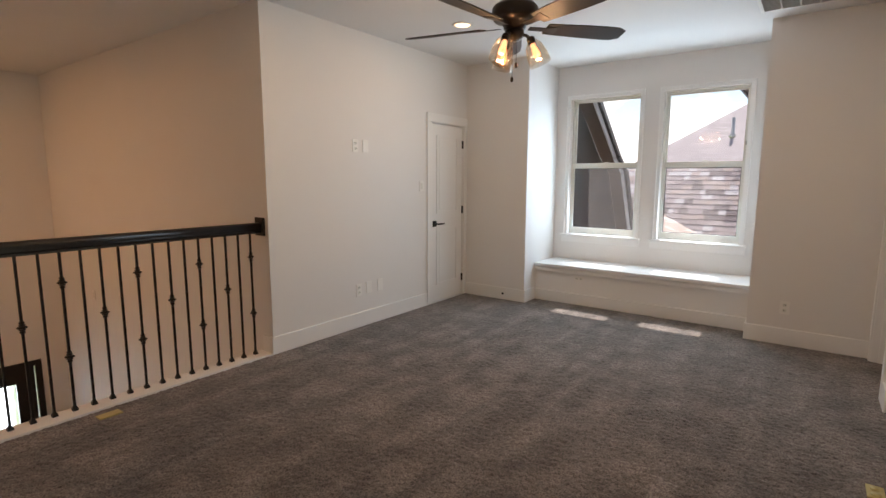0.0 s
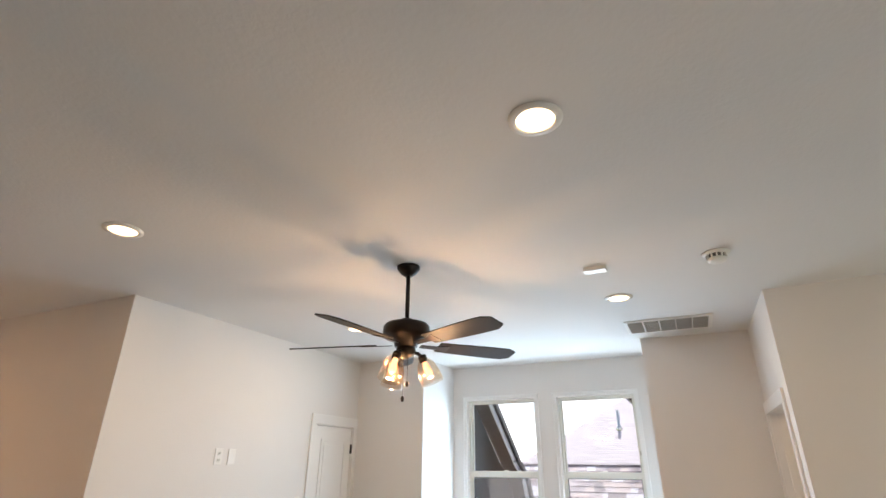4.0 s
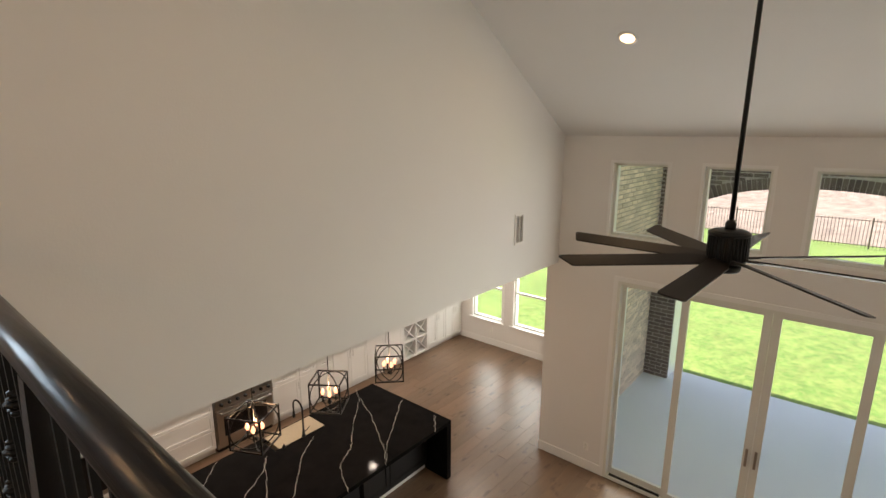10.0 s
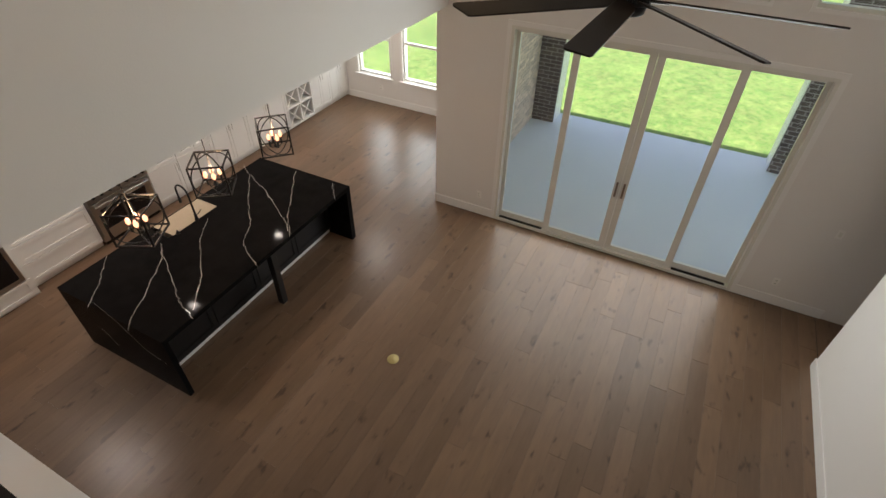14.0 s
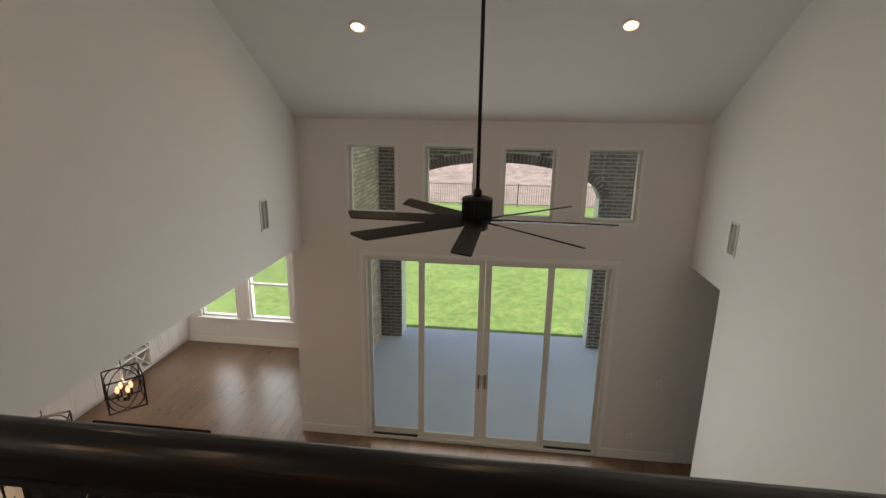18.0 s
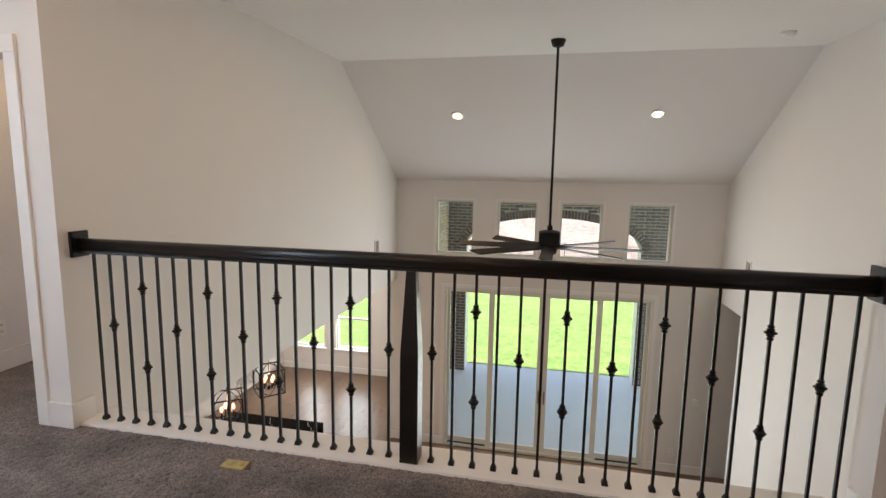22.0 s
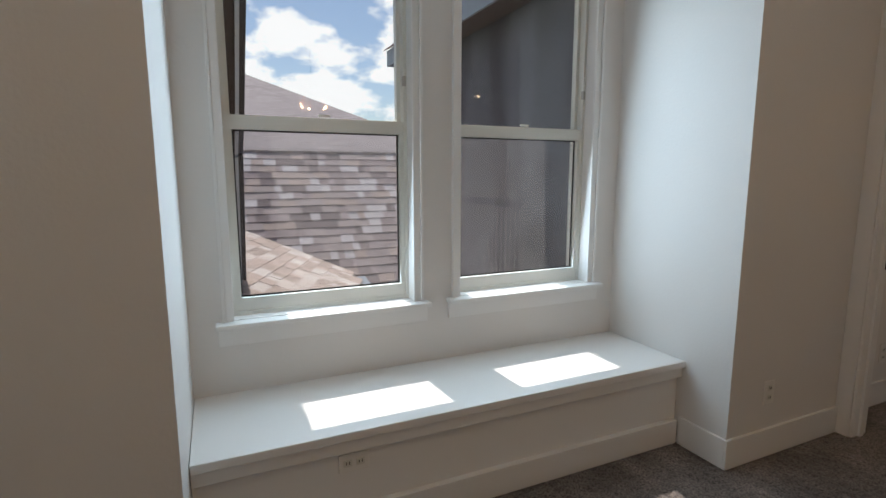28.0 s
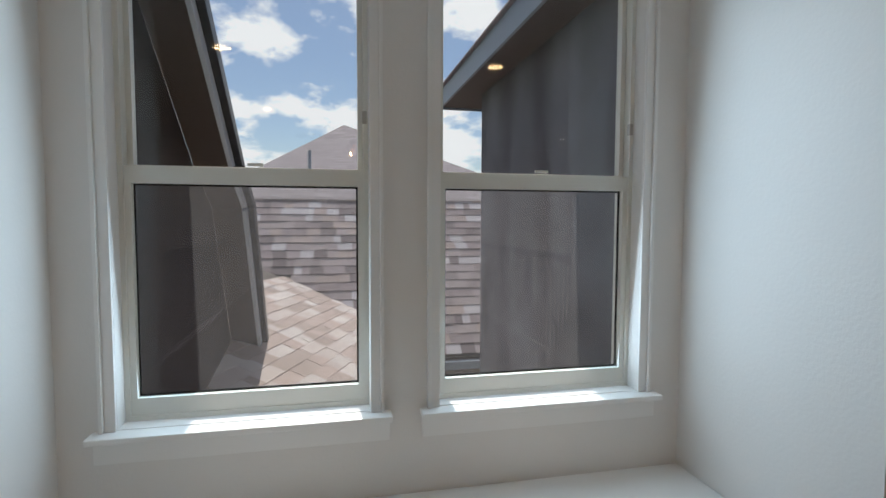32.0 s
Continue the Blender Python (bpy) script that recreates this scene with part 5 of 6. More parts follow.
def cabinet(x0, x1, doors, drawer, label, front=CF, top=LOW + 0.88):
    e = thing("base_cabinet", ((x0 + x1) / 2, front + 0.3, LOW), label, "cabinet", "white kitchen base cabinets")
    ox, oy = (x0 + x1) / 2, front + 0.3
    t = top - LOW
    w0, w1, fy = x0 - ox + 0.002, x1 - ox - 0.002, front - oy
    part("body", box(w0, w1, fy + 0.02, 0.31, 0.10, t), CABINET, e)
    part("toe_kick", box(w0, w1, fy + 0.07, 0.31, 0.0, 0.0995), CABINET, e)
    zd = t - 0.02 if not drawer else t - 0.20

    def front_panel(name, a, b, z0, z1):
        p = part(name, pierced("y", fy + 0.002, fy + 0.0195, a, b, z0, z1, [(a + 0.06, b - 0.06, z0 + 0.06, z1 - 0.06)]), CABINET, e)
        part("panel", box(a + 0.0595, b - 0.0595, fy + 0.010, fy + 0.018, z0 + 0.0595, z1 - 0.0595), CABINET, p)
        return p

    step = (w1 - w0) / doors
    for k in range(doors):
        a, b = w0 + k * step + 0.003, w0 + (k + 1) * step - 0.003
        d = front_panel("door", a, b, 0.115, zd)
        hx_ = b - 0.035 if k % 2 == 0 else a + 0.035
        part("handle", tube([(hx_, fy - 0.022, zd - 0.05), (hx_, fy - 0.022, zd - 0.19)], 0.0045, 8), STEEL, d)
        if drawer:
            dr = front_panel("drawer", a, b, zd + 0.006, t - 0.015)
            m_ = (a + b) / 2
            part("handle", tube([(m_ - 0.07, fy - 0.022, (zd + t) / 2), (m_ + 0.07, fy - 0.022, (zd + t) / 2)], 0.0045, 8), STEEL, dr)
    return e


for x0, x1, n, dr in ((6.175, 6.70, 1, True), (6.70, 7.42, 2, True), (7.42, 8.24, 2, False), (8.24, 9.235, 2, False), (10.03, 10.64, 2, False), (10.64, 11.25, 2, False)):
    cabinet(x0, x1, n, dr, "white shaker base cabinet with panelled doors")
# wine cubbies: a cabinet with crossed dividers
wr = thing("wine_rack_cabinet", (9.632, CF + 0.3, LOW), "white cabinet with four crossed wine cubbies", "cabinet")
part("body", box(-0.395, 0.395, -0.05, 0.31, 0.05, 0.88), CABINET, wr)
part("toe_kick", box(-0.395, 0.395, -0.23, 0.31, 0.0, 0.0495), CABINET, wr)
CUBBY = [(-0.360, -0.014, 0.085, 0.432), (0.014, 0.360, 0.085, 0.432), (-0.360, -0.014, 0.460, 0.807), (0.014, 0.360, 0.460, 0.807)]
part("face_frame", pierced("y", -0.30, -0.28, -0.395, 0.395, 0.05, 0.88, CUBBY), CABINET, wr)
part("lining", pierced("y", -0.279, -0.05, -0.395, 0.395, 0.05, 0.88, CUBBY), CABINET, wr)
for x0, x1, z0, z1 in CUBBY:
    for s in (-1, 1):
        part("cross_divider", box(-0.236, 0.236, -0.276, -0.052, -0.009, 0.009), CABINET, wr).matrix_local = pose((x0 + x1) / 2, 0.0 if s > 0 else 0.001, (z0 + z1) / 2, 0, s * 45, 0)
# wide drawers between the oven tower and the range
db = thing("drawer_cabinet", (4.69, CF + 0.3, LOW), "white base cabinet with three wide panelled drawers", "cabinet", "white kitchen base cabinets")
part("body", box(-0.498, 0.500, -0.28, 0.31, 0.10, 0.88), CABINET, db)
part("toe_kick", box(-0.498, 0.500, -0.23, 0.31, 0.0, 0.0995), CABINET, db)
for z0, z1 in ((0.115, 0.405), (0.412, 0.690), (0.697, 0.865)):
    rim = 0.055 if z1 - z0 > 0.2 else 0.040
    d = part("drawer", pierced("y", -0.300, -0.2805, -0.490, 0.492, z0, z1, [(-0.490 + rim, 0.492 - rim, z0 + rim, z1 - rim)]), CABINET, db)
    part("panel", box(-0.4905 + rim, 0.4925 - rim, -0.290, -0.2806, z0 + rim - 0.0005, z1 - rim + 0.0005), CABINET, d)
counter = thing("kitchen_counter", (8.7, CF + 0.30, LOW + 0.88), "pale stone counter along the kitchen wall", "counter")
part("slab", box(6.177 - 8.7, 11.25 - 8.7, -0.33, 0.325, 0.0, 0.032, bevel=0.004), CABINET, counter)
counter2 = thing("kitchen_counter", (4.68, CF + 0.30, LOW + 0.88), "pale stone counter beside the range", "counter")
part("slab", box(-0.48, 0.515, -0.33, 0.325, 0.0, 0.032, bevel=0.004), CABINET, counter2)
rg = thing("range", (5.68, CF + 0.28, LOW), "stainless steel range with a dark oven door and knobs", "range")
part("body", box(-0.475, 0.475, -0.27, 0.33, 0.06, 0.90), STEEL, rg)
part("oven_door", box(-0.465, 0.465, -0.31, -0.2705, 0.16, 0.70, bevel=0.006), STEEL, rg)
part("oven_window", box(-0.36, 0.36, -0.314, -0.3105, 0.26, 0.58), OVENG, rg)
part("oven_handle", tube([(-0.42, -0.36, 0.66), (0.42, -0.36, 0.66)], 0.014, 12), STEEL, rg)
for s in (-0.40, 0.40):
    part("handle_post", box(s - 0.012, s + 0.012, -0.355, -0.3105, 0.65, 0.67), STEEL, rg)
part("control_panel", box(-0.475, 0.475, -0.33, -0.2705, 0.72, 0.90, bevel=0.008), STEEL, rg)
for k in range(7):
    part("knob", lathe([(0, 0), (0.028, 0), (0.024, 0.035), (0, 0.036)], 18), IRON, rg).matrix_local = pose(-0.39 + k * 0.13, -0.331, 0.81, 90, 0, 0)
part("cooktop", box(-0.465, 0.465, -0.26, 0.32, 0.9005, 0.92), OVENG, rg)
for k in range(3):
    g = bmesh.new()
    x0 = -0.45 + k * 0.305
    for j in range(4):
        box(x0, x0 + 0.29, -0.23 + j * 0.16, -0.215 + j * 0.16, 0.921, 0.945, g)
    box(x0, x0 + 0.015, -0.23, 0.27, 0.921, 0.945, g); box(x0 + 0.275, x0 + 0.29, -0.23, 0.27, 0.921, 0.945, g)
    part("burner_grate", g, IRON, rg)
part("kick_plate", box(-0.46, 0.46, -0.25, -0.20, 0.0, 0.0595), IRON, rg)
tw = thing("oven_tower", (3.65, CF + 0.22, LOW), "white tall cabinet with a built-in black oven", "cabinet")
part("body", box(-0.53, 0.53, -0.30, 0.40, 0.0, 2.3), CABINET, tw)
d1 = part("drawer", pierced("y", -0.322, -0.3005, -0.51, 0.51, 0.035, 0.275, [(-0.45, 0.45, 0.085, 0.225)]), CABINET, tw)
part("panel", box(-0.4505, 0.4505, -0.312, -0.3006, 0.0845, 0.2255), CABINET, d1)
part("oven_frame", box(-0.47, 0.47, -0.325, -0.3005, 0.29, 1.05, bevel=0.004), STEEL, tw)
part("oven_glass", box(-0.42, 0.42, -0.329, -0.3255, 0.35, 0.90), OVENG, tw)
part("oven_handle", tube([(-0.40, -0.37, 0.98), (0.40, -0.37, 0.98)], 0.012, 10), STEEL, tw)
pan = thing("pantry_cabinet", (2.63, CF - 0.10, LOW), "white panelled cabinet end beside the oven tower", "cabinet")
part("body", box(-0.46, 0.46, -0.30, 0.70, 0.0, 2.3), CABINET, pan)
part("front_panel", pierced("y", -0.32, -0.3005, -0.44, 0.44, 0.12, 2.2, [(-0.38, 0.38, 0.18, 1.0), (-0.38, 0.38, 1.06, 2.14)]), CABINET, pan)

# ---- front door below the stairs ----
fd = structure("door_3", pierced("x", -6.60, -6.52, 2.02, 3.03, LOW, -1.10, [(2.22, 2.83, LOW + 0.25, -1.30)]), ISLB, "black front door with a bright frosted pane")
part("pane", pane_bm("x", -6.56, 2.21, 2.84, LOW + 0.24, -1.29, 0.02), FROST, fd)
structure("trim", pierced("x", -6.4995, -6.48, 1.94, 3.11, LOW, -1.02, [(2.01, 3.04, LOW - 1, -1.09)]), ISLB, "black front door frame")
area_light("daylight_front_door", look((-6.75, 2.5, -2.0), (-4, 2.5, -2.0)), 0.6, 1.4, 16, (0.80, 0.91, 1.0))

# ---- outdoors: patio, lawn ----
PZ = LOW - 0.04
structure("ground", box(-300, 300, -300, 300, PZ - 0.35, PZ - 0.14), GRASS, "mown green lawn reaching the distance")
structure("patio", box(FX + 0.18, 12.78, -2.7, 4.92, PZ - 0.3, PZ, bevel=0.01), CONCRETE, "smooth concrete patio slab, skylight blue in its colour")


def arch_z(y):
    """Underside of the patio arch."""
    c, half, spring, rise = 2.350, 2.05, -0.119, 0.69
    u = max(-1.0, min(1.0, (y - c) / half))
    return spring + rise * math.sqrt(max(0.0, 1 - u * u))


PT = 1.25   # brickwork ends above the sight lines, so skylight gets in under the slab
ARX0, ARX1 = 12.24, 12.72
front = bmesh.new()
ys = np.linspace(0.300, 4.400, 33)
for a, b in zip(ys, ys[1:]):
    prism([(ARX0, a, arch_z(a)), (ARX0, b, arch_z(b)), (ARX0, b, PT), (ARX0, a, PT)], (ARX1 - ARX0, 0, 0), front)
structure("wall_patio_front", front, MORTAR, "dark brick wall over the patio arch")
structure("pillar_left", box(ARX0, ARX1, 4.400, 4.93, PZ - 0.14, PT), MORTAR, "dark brick patio pillar")
structure("pillar_right", box(ARX0, ARX1, -0.86, 0.300, PZ - 0.14, PT), MORTAR, "dark brick patio pillar")
# Thin pale strips added over the brick on each side of the opening
for ya, yb in ((0.3005, 0.318), (4.382, 4.3995)):
    structure("trim", box(ARX0 + 0.03, ARX1 + 0.02, ya, yb, PZ, -0.13, bevel=0.003), TRIM, "thin pale strip added on the side of the patio opening")
structure("wall_patio_left", box(FX + 0.18, ARX0, 4.86, 4.919, PZ, PT), MORTARD, "brick side wall of the patio, coloured as if skylit")
# Unseen slab, set high to block the sun and let skylight in
structure("patio_shade_slab", box(5.0, 13.0, -3.5, 9.5, 3.6, 3.7), CEILP, "unseen white slab added above the patio to block the sun")
structure("wall_nook_outside", box(FX + 0.18, NX + 0.17, 4.915, GN + 4.0, HEAD + 0.35, PT), MORTAR, "outer wall above the nook")
structure("backdrop", prism([(31.5, -120, PZ - 0.14), (75, -120, 5.5), (75, -120, PZ - 0.3), (31.5, -120, PZ - 0.3)], (0, 240, 0)), DIRT, "bare brown slope beyond the fence")

fence = thing("iron_fence", (30.6, 4, PZ - 0.14), "dark brown iron fence at the end of the lawn", "fence")
for z in (0.15, 1.25):
    part("rail", box(-0.015, 0.015, -26, 26, z - 0.014, z + 0.014), FENCEM, fence)
pk = None
for k in range(20):
    m = pose(0, -26 + k * 2.6, 0)
    if pk is None:
        pk = part("post", box(-0.03, 0.03, -0.03, 0.03, 0, 1.4), FENCEM, fence)
        pk.matrix_local = m
    else:
        again(pk, "post", m)
pick = bmesh.new()
for k in range(400):
    y = -26 + k * 0.13
    v = [pick.verts.new((sx * 0.009, y + sy * 0.009, z)) for z in (0.02, 1.35) for sx, sy in ((-1, -1), (1, -1), (1, 1), (-1, 1))]
    for a in range(4):
        pick.faces.new((v[a], v[(a + 1) % 4], v[4 + (a + 1) % 4], v[4 + a]))
tagged(part("picket", pick, FENCEM, fence), kind="stuff")

# ---- outdoors: roofs seen from the alcove ----
AR_Y, AR_Z, AR_M = 12.4, 1.745, 0.90       # the roof that faces the window: ridge and fall
BR = (-0.360, 0.150, -1.130)              # the flatter sunlit roof in front of it


def roof_a(y):
    return AR_Z - AR_M * (AR_Y - y)


def roof_b(x, y):
    return BR[0] * x + BR[1] * y + BR[2]


EAVE_A, EDGE_B = 10.43, 0.80
structure("roof_main", prism([(-3.0, EAVE_A, roof_a(EAVE_A) - 0.03), (-3.0, AR_Y, AR_Z - 0.03), (-3.0, 13.6, 0.6), (-3.0, EAVE_A, roof_a(EAVE_A) - 0.10)], (9.0, 0, 0)), SOFFIT, "shingled roof facing the window")
structure("wall_below_eave", box(-3.0, 6.0, EAVE_A + 0.30, EAVE_A + 0.42, -3.4, 0.10), BRICKJ, "brick wall below the eave")
structure("gutter", prism([(EDGE_B + 0.11, EAVE_A - 0.09, -0.08), (EDGE_B + 0.11, EAVE_A - 0.005, -0.08), (EDGE_B + 0.11, EAVE_A - 0.005, -0.17), (EDGE_B + 0.11, EAVE_A - 0.07, -0.17)], (0.84, 0, 0)), FASCIA, "pale gutter along the eave")
rbm = bmesh.new()
lo_ = [(-3.0, 7.16), (EDGE_B, 7.16), (EDGE_B, 10.75), (-0.55, 11.3), (-3.0, 12.3)]
tp_ = [rbm.verts.new((x, y, roof_b(x, y) - 0.01)) for x, y in lo_]
bt_ = [rbm.verts.new((x, y, roof_b(x, y) - 0.16)) for x, y in lo_]
rbm.faces.new(tp_); rbm.faces.new(bt_[::-1])
for k in range(5):
    rbm.faces.new((tp_[k], tp_[(k + 1) % 5], bt_[(k + 1) % 5], bt_[k]))
structure("roof_cross", rbm, SOFFIT, "low-pitched shingled roof with sunlight put into its colour")
structure("gutter_side", prism([(EDGE_B + 0.002, 7.16, roof_b(EDGE_B, 7.16) - 0.01), (EDGE_B + 0.10, 7.16, roof_b(EDGE_B, 7.16) - 0.01), (EDGE_B + 0.08, 7.16, roof_b(EDGE_B, 7.16) - 0.11), (EDGE_B + 0.002, 7.16, roof_b(EDGE_B, 7.16) - 0.11)], (0, 3.4, 3.4 * BR[1])), FASCIA, "pale gutter beside the low roof")
# Out of view; sized so its shadow ends the sun patch on the carpet
structure("eave", prism([(-0.9, 7.152, 2.63), (-0.9, 7.45, 2.63), (-0.9, 7.45, 2.74), (-0.9, 7.152, 2.95)], (2.35, 0, 0)), SOFFIT, "unseen brown eave added to end the sun patch")
structure("wall_wing_right", box(1.26, 2.6, 7.151, 9.34, -1.6, 2.469), STUCCO, "mottled dark grey stucco wall of the wing")
structure("soffit_right", box(1.02, 2.6, 7.151, 9.86, 2.47, 2.51), SOFFIT, "brown soffit of the wing")
structure("fascia_right", box(1.0, 1.0195, 7.151, 9.88, 2.45, 2.60), FASCIA, "blue-grey fascia board of the wing")
structure("fascia_right_end", box(1.02, 2.6, 9.8605, 9.88, 2.45, 2.60), FASCIA, "blue-grey fascia board of the wing")
structure("wing_roof_right", prism([(0.97, 7.151, 2.61), (2.6, 7.151, 3.55), (2.6, 7.151, 3.50), (0.97, 7.151, 2.601)], (0, 2.75, 0)), SHINGLEJ, "shingled roof of the wing")
LXW = -0.54
RAKE = [(9.42, 0.43), (8.84, 1.50), (8.44, 1.72), (7.15, 2.69)]
LWALL = -0.72         # the wall stands back under the verge
structure("soffit_left", prism([(LXW, y - 0.16, z) for y, z in RAKE] + [(LXW, y + 0.0, z + 0.02) for y, z in RAKE[::-1]], (LWALL - LXW, 0, 0)), SOFFIT, "dark soffit under the verge of the other wing")
structure("wall_wing_left", prism([(LWALL, 7.151, -1.0), (LWALL, 9.22, -1.0)] + [(LWALL, y - 0.165, z) for y, z in RAKE[:3]] + [(LWALL, 7.151, 2.57)], (-1.2, 0, 0)), WINGW, "dark brown siding wall of the other wing")
for (ya, za), (yb, zb) in zip(RAKE, RAKE[1:]):
    structure("rake_board_left", prism([(LXW + 0.0005, ya - 0.16, za), (LXW + 0.0005, yb - 0.16, zb - 0.02), (LXW + 0.0005, yb - 0.075, zb), (LXW + 0.0005, ya - 0.075, za + 0.02)], (0.022, 0, 0)), RAKEP, "pale blue-grey rake board of the other wing")
    structure("rake_gutter_left", prism([(LXW + 0.0005, ya - 0.074, za + 0.02), (LXW + 0.0005, yb - 0.074, zb), (LXW + 0.0005, yb + 0.02, zb + 0.03), (LXW + 0.0005, ya + 0.02, za + 0.03)], (0.06, 0, 0)), GUTTER, "black gutter edge of the other wing")
far = bmesh.new()
pk_ = (0.45, 24.4, 4.90)
base = [(-4.9, 18.4, 1.0), (9.1, 18.4, 1.0), (9.1, 32, 1.0), (-4.9, 32, 1.0)]
vp = far.verts.new(pk_); vq = far.verts.new((0.45, 30.0, 4.90))
vb = [far.verts.new(p) for p in base]
far.faces.new((vb[0], vb[1], vp)); far.faces.new((vb[1], vb[2], vq, vp)); far.faces.new((vb[2], vb[3], vq)); far.faces.new((vb[3], vb[0], vp, vq)); far.faces.new(vb[::-1])
nb = thing("neighbour_house", (2.5, 26.7, -3.4), "neighbouring house with a brown hipped shingle roof", "house")
nb_roof = part("roof", far, FARROOF, nb)
nb_roof.matrix_local = pose(-2.5, -26.7, 3.4)
part("wall", box(-7.0, 6.3, -7.8, 4.9, 0, 4.45), STUCCO, nb)
part("vent_pipe", lathe([(0.0, 2.80), (0.16, 2.82), (0.075, 3.00), (0.055, 3.02), (0.055, 3.54), (0.0, 3.54)], 14), STEEL, nb_roof, "grey roof vent pipe with a flashing collar").matrix_local = pose(-0.67, 21.36, 0)
nb2 = thing("neighbour_house", (14, 44, -3.4), "further house with a brown shingle roof", "house")
part("wall", box(-7, 7, -4, 4, 0, 4.0), STUCCO, nb2)
part("roof", prism([(-7.5, -4.5, 4.0), (-7.5, 4.5, 4.0), (-7.5, 0, 6.0)], (15, 0, 0)), FARROOF, nb2)

# ---- pieces: planks, bricks, shingles ----
fl = structure("floor_lower", pierced("z", LOW - 0.0079, LOW - 0.004, -6.5, NX, -3.0, 9.4, [(FX + 0.17, NX + 1, -4, 4.93)]), SEAM, "warm brown oak plank floor")
rngp = random.Random(5)
PW = 0.19
near, rest = [], []
row = 0
y = -0.30
while y < 8.88:
    x = 2.2 - rngp.uniform(0, 1.8)
    while x < NX:
        ln = rngp.choice((0.9, 1.3, 1.7, 2.1, 2.1))
        xa, xb = max(x, 2.2), min(x + ln, NX - 0.002)
        if xb - xa > 0.06 and not (xa > FX and y < GN - 0.15):
            (near if (len(near) < 300 and 2.4 < xa and y < 8.7) else rest).append((xa, xb, y, y + PW))
        x += ln
    y += PW
mesh_by_len = {}
for xa, xb, ya, yb in near:
    if xb > FX - 0.02 and ya < GN - 0.2:
        xb = FX - 0.02
        if xb - xa < 0.05:
            continue
    key = round(xb - xa, 2)
    if key not in mesh_by_len:
        bm = box(0, key - 0.0015, 0, PW - 0.0015, -0.0035, 0.0)
        top = [e for e in bm.edges if all(v.co.z > -0.001 for v in e.verts)]
        bmesh.ops.bevel(bm, geom=top, offset=0.0012, segments=1, affect="EDGES")
        o = part("plank", bm, FLOORP, fl)
        mesh_by_len[key] = o
        o.matrix_local = pose(xa, ya, LOW)
    else:
        again(mesh_by_len[key], "plank", pose(xa, ya, LOW))
bm = bmesh.new()
for xa, xb, ya, yb in rest:
    box(xa, xb - 0.0015, ya, yb - 0.0015, LOW - 0.0035, LOW, bm)
box(-6.5, 2.2, -3.0, 9.4, LOW - 0.0035, LOW, bm); box(2.2, FX, -3.0, -0.31, LOW - 0.0035, LOW, bm)
tagged(part("plank", bm, FLOORQ, fl), kind="stuff")


def boxes_mesh(name, items, material, parent, kind="stuff"):
    """Many boxes in one mesh: rows of x0, x1, y0, y1, z0, z1."""
    a = np.array(items, float)
    c = np.array([[0, 2, 4], [1, 2, 4], [1, 3, 4], [0, 3, 4], [0, 2, 5], [1, 2, 5], [1, 3, 5], [0, 3, 5]])
    co = a[:, c].reshape(-1, 3)
    f = np.array([[0, 3, 2, 1], [4, 5, 6, 7], [0, 1, 5, 4], [1, 2, 6, 5], [2, 3, 7, 6], [3, 0, 4, 7]])
    q = (np.arange(len(a))[:, None, None] * 8 + f[None]).reshape(-1, 4)
    me = bpy.data.meshes.new(name)
    me.from_pydata(co.tolist(), [], q.tolist())
    me.materials.append(material)
    o = new(name, me)
    o.parent = parent
    return tagged(o, kind=kind)


BL, BHT, JT = 0.212, 0.0605, 0.0155
rb = random.Random(9)


def brick_face(axis, plane, out, u0, u1, z0, z1, keep=lambda u, z: True, single=None):
    """Bricks 8 mm proud of a wall face. out: +1 or -1 along axis."""
    rows_, k, z = [], 0, z0
    while z + BHT < z1:
        u = u0 - (BL / 2 if k % 2 else 0)
        while u < u1:
            a, b = max(u, u0), min(u + BL, u1)
            if b - a > 0.04 and keep((a + b) / 2, z):
                d = 0.008 + rb.uniform(-0.002, 0.003)
                p = sorted((plane - out * 0.004, plane + out * d))
                rows_.append((p[0], p[1], a, b, z, z + BHT) if axis == "x" else (a, b, p[0], p[1], z, z + BHT))
            u += BL + JT
        z += BHT + JT
        k += 1
    return rows_


def lay_bricks(wall, rows_, singles, material, joined):
    cache = {}
    for r in rows_[:singles]:
        size = (round(r[1] - r[0], 3), round(r[3] - r[2], 3), round(r[5] - r[4], 3))
        m = pose((r[0] + r[1]) / 2, (r[2] + r[3]) / 2, (r[4] + r[5]) / 2)
        if size not in cache:
            hx_, hy_, hz_ = (v / 2 for v in size)
            o = part("brick", box(-hx_, hx_, -hy_, hy_, -hz_, hz_), material, wall)
            o.matrix_local = m
            cache[size] = o
        else:
            again(cache[size], "brick", m)
    if rows_[singles:]:
        boxes_mesh("brick", rows_[singles:], joined, wall)


def named(n):
    return bpy.data.objects[n]


lay_bricks(named("pillar_right"), brick_face("x", ARX0, -1, -0.85, 0.295, PZ, PT), 220, BRICK, BRICKJ)
lay_bricks(named("pillar_right"), brick_face("y", 0.300, 1, ARX0, ARX1, PZ, -0.12), 0, BRICK, BRICKJ)
lay_bricks(named("pillar_left"), brick_face("x", ARX0, -1, 4.405, 4.86, PZ, PT), 200, BRICK, BRICKJ)
lay_bricks(named("pillar_left"), brick_face("y", 4.400, -1, ARX0, ARX1, PZ, -0.12), 0, BRICK, BRICKJ)
lay_bricks(named("wall_patio_front"), brick_face("x", ARX0, -1, 0.300, 4.400, -0.12, PT, lambda u, z: z > arch_z(u) + 0.20), 200, BRICK, BRICKJ)
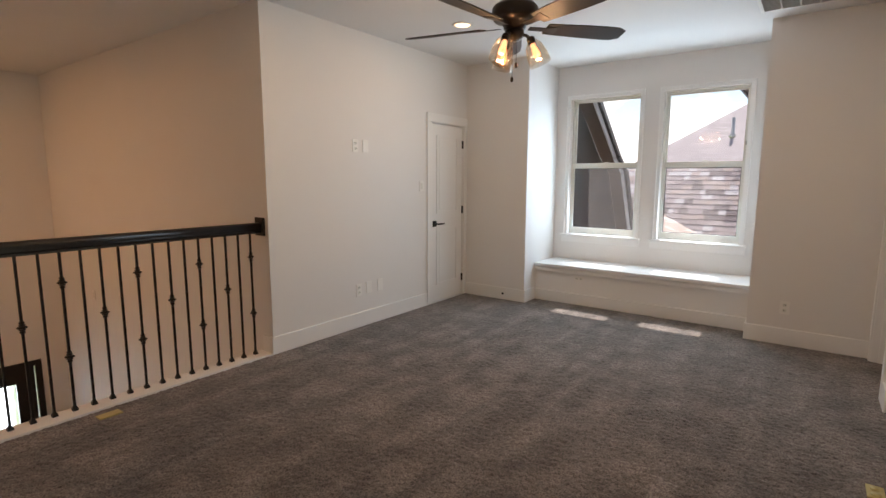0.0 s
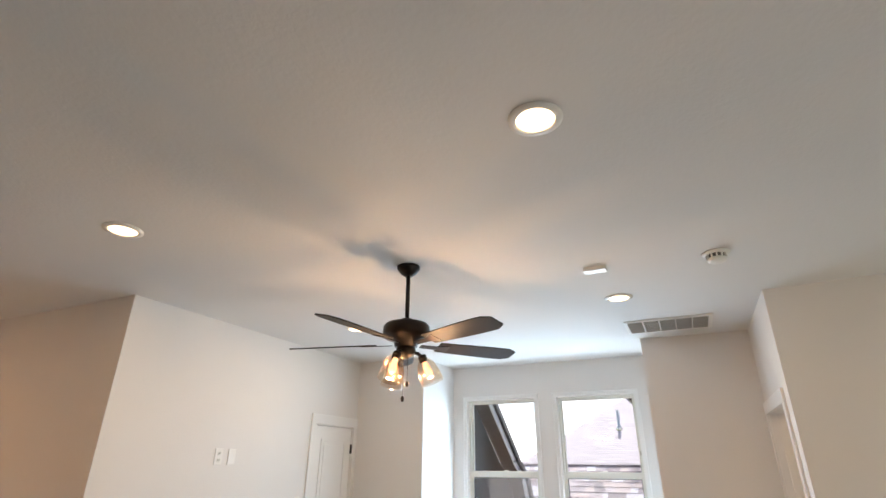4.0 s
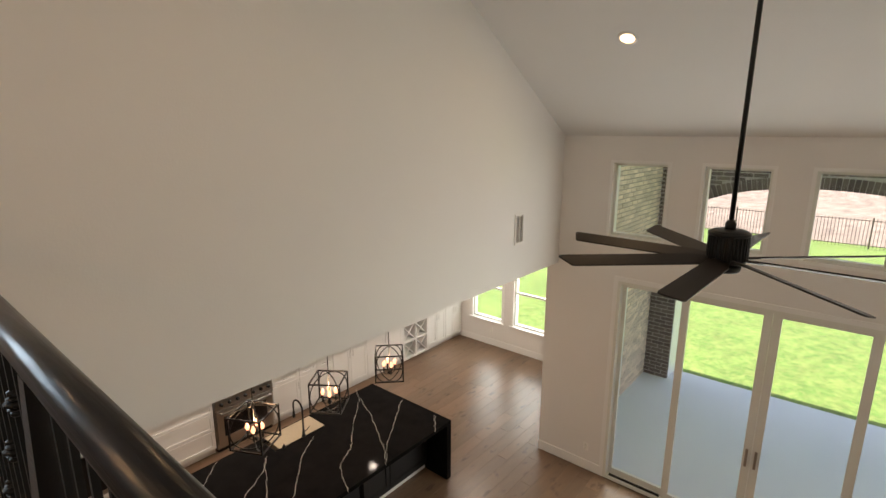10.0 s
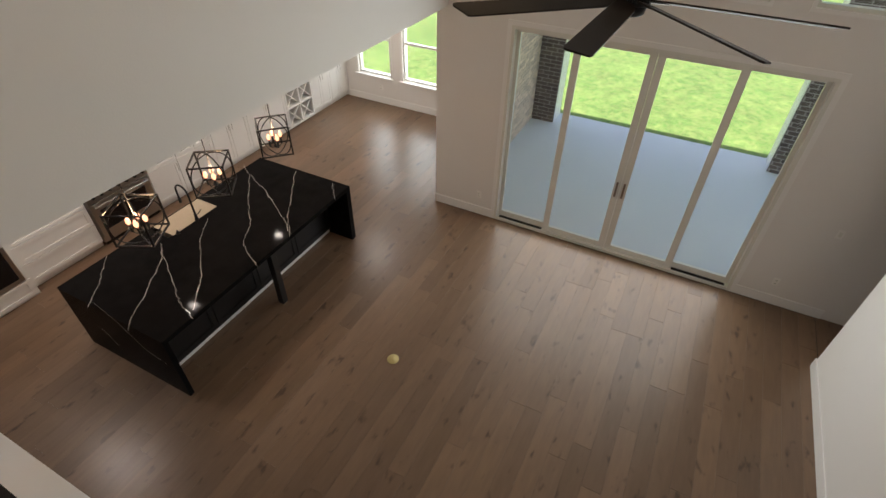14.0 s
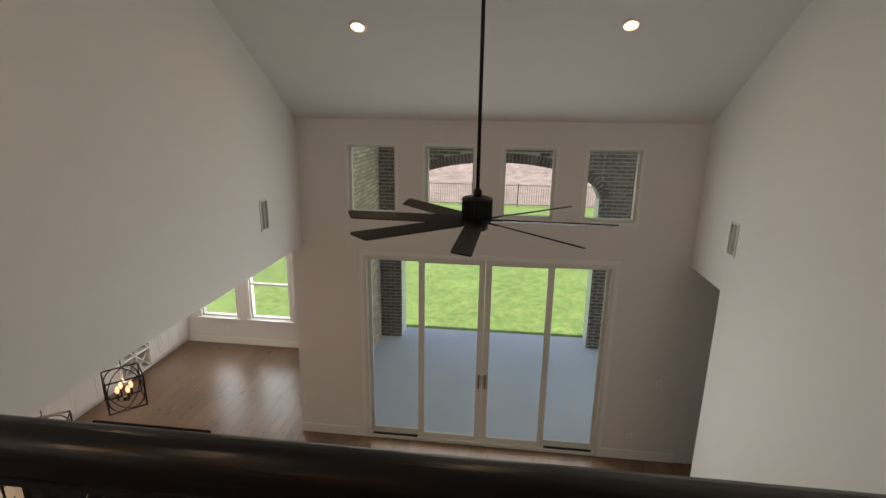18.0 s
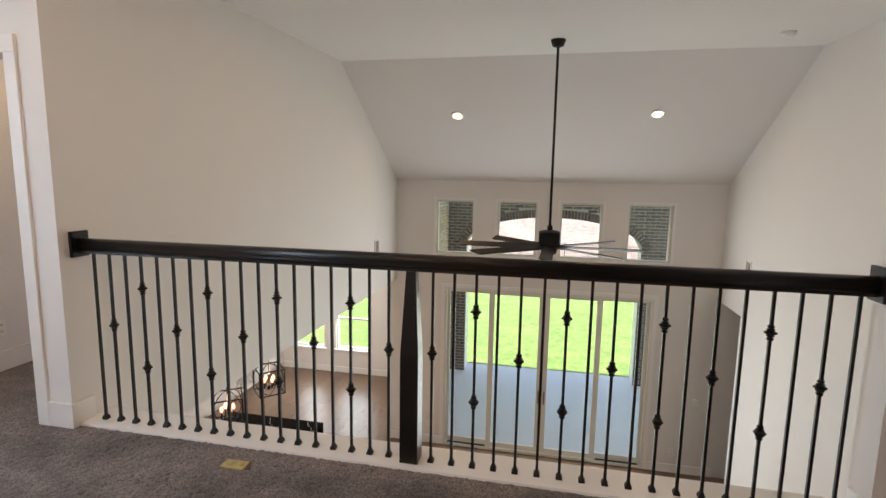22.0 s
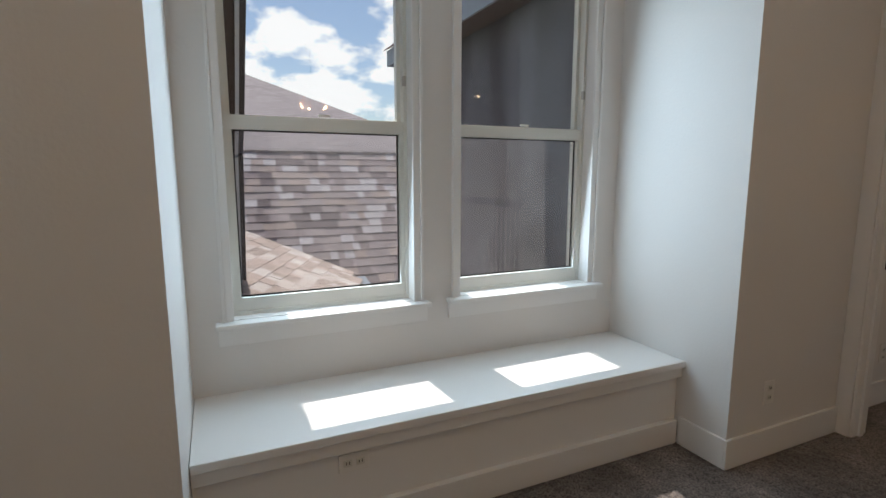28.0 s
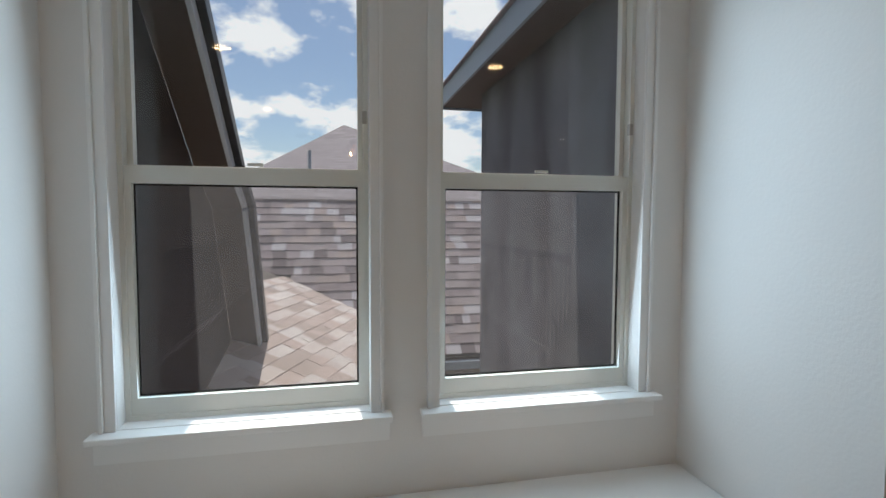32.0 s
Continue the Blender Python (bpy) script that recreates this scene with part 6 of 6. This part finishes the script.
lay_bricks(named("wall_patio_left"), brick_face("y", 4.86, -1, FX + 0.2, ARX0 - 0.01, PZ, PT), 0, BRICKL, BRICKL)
# soldier course round the arch
arch_wall = named("wall_patio_front")
fine = [math.pi * k / 2000 for k in range(2001)]
run = [0.0]
for a, b in zip(fine, fine[1:]):
    run.append(run[-1] + math.hypot(2.05 * (math.cos(b) - math.cos(a)), 0.69 * (math.sin(b) - math.sin(a))))
n = int(run[-1] / 0.0745)
av = None
for k in range(n):
    ang = float(np.interp((k + 0.5) * run[-1] / n, run, fine))
    yy = 2.350 + 2.05 * math.cos(ang)
    zz = -0.119 + 0.69 * math.sin(ang)
    tilt = math.degrees(math.atan2(math.sin(ang) / 0.69, math.cos(ang) / 2.05))
    m = pose(ARX0 - 0.004, yy, zz) @ pose(0, 0, 0, tilt - 90, 0, 0)
    if av is None:
        av = part("brick", box(-0.010, 0.006, -0.0335, 0.0335, 0.0, 0.195), BRICK, arch_wall)
        av.matrix_local = m
    else:
        again(av, "brick", m)


def shingles(roof, origin, along, down, cols, rows_, keep, expo, singles, material, joined, butt=0.011):
    """Overlapping tabs: origin at the top, along the course, down the fall."""
    rs = random.Random(31)
    along, down = Vector(along).normalized(), Vector(down).normalized()
    up_ = along.cross(down)
    if up_.z < 0:
        up_ = -up_
    verts, faces, made, cache = [], [], 0, {}
    for r in range(rows_):
        u = -rs.uniform(0, 0.2)
        while u < cols:
            w = rs.choice((0.09, 0.12, 0.16, 0.20, 0.26))
            p = Vector(origin) + along * u + down * (r * expo)
            mid = p + along * w / 2 + down * expo / 2
            if keep(mid):
                lift = rs.choice((0.0, 0.5 * butt, 0.5 * butt, 0.6 * butt))
                a = p + up_ * 0.006
                if made < singles:
                    key = round(w, 2)
                    mm = Matrix((along, down, up_)).transposed().to_4x4()
                    mm.translation = p + up_ * (0.004 + lift)
                    if key not in cache:
                        b = box(0, key - 0.0006, 0, expo + 0.012, 0, butt)
                        for v in b.verts:
                            v.co.z += 0.9 * butt * (v.co.y / expo)
                        o = part("shingle", b, material, roof)
                        o.matrix_local = mm
                        cache[key] = o
                    else:
                        again(cache[key], "shingle", mm)
                    made += 1
                else:
                    q = [p, p + along * (w - 0.0006), p + along * (w - 0.0006) + down * (expo + 0.012), p + down * (expo + 0.012)]
                    lows = [v + up_ * (0.002 + lift + (0.9 * butt if i > 1 else 0)) for i, v in enumerate(q)]
                    highs = [v + up_ * butt for v in lows]
                    i0 = len(verts)
                    verts += [tuple(v) for v in lows + highs]
                    faces += [(i0 + 4, i0 + 5, i0 + 6, i0 + 7), (i0 + 2, i0 + 3, i0 + 7, i0 + 6), (i0 + 1, i0 + 2, i0 + 6, i0 + 5), (i0 + 3, i0, i0 + 4, i0 + 7)]
            u += w
    if verts:
        me = bpy.data.meshes.new("shingle")
        me.from_pydata(verts, [], faces)
        me.materials.append(joined)
        o = new("shingle", me)
        o.parent = roof
        tagged(o, kind="stuff")


fa = Vector((0, -1, -AR_M)).normalized()
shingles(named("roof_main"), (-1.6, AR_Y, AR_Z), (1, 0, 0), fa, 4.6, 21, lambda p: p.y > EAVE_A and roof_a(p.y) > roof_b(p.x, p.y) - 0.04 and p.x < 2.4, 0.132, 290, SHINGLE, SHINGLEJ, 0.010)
fb = Vector((-BR[0], -BR[1], -(BR[0] ** 2 + BR[1] ** 2))).normalized()
cb = Vector((BR[1], -BR[0], 0)).normalized()
top = Vector((-1.5, 9.0, roof_b(-1.5, 9.0))) - cb * 2.6
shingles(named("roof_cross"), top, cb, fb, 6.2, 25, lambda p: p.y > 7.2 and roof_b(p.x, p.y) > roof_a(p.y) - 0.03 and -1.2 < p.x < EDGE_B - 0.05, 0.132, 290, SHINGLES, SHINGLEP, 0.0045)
structure("ridge_cap", prism([(-1.6, AR_Y - 0.12, AR_Z - 0.05), (-1.6, AR_Y, AR_Z + 0.03), (-1.6, AR_Y + 0.1, AR_Z - 0.045), (-1.6, AR_Y, AR_Z - 0.06)], (4.2, 0, 0)), FARROOF, "ridge of the shingled roof")
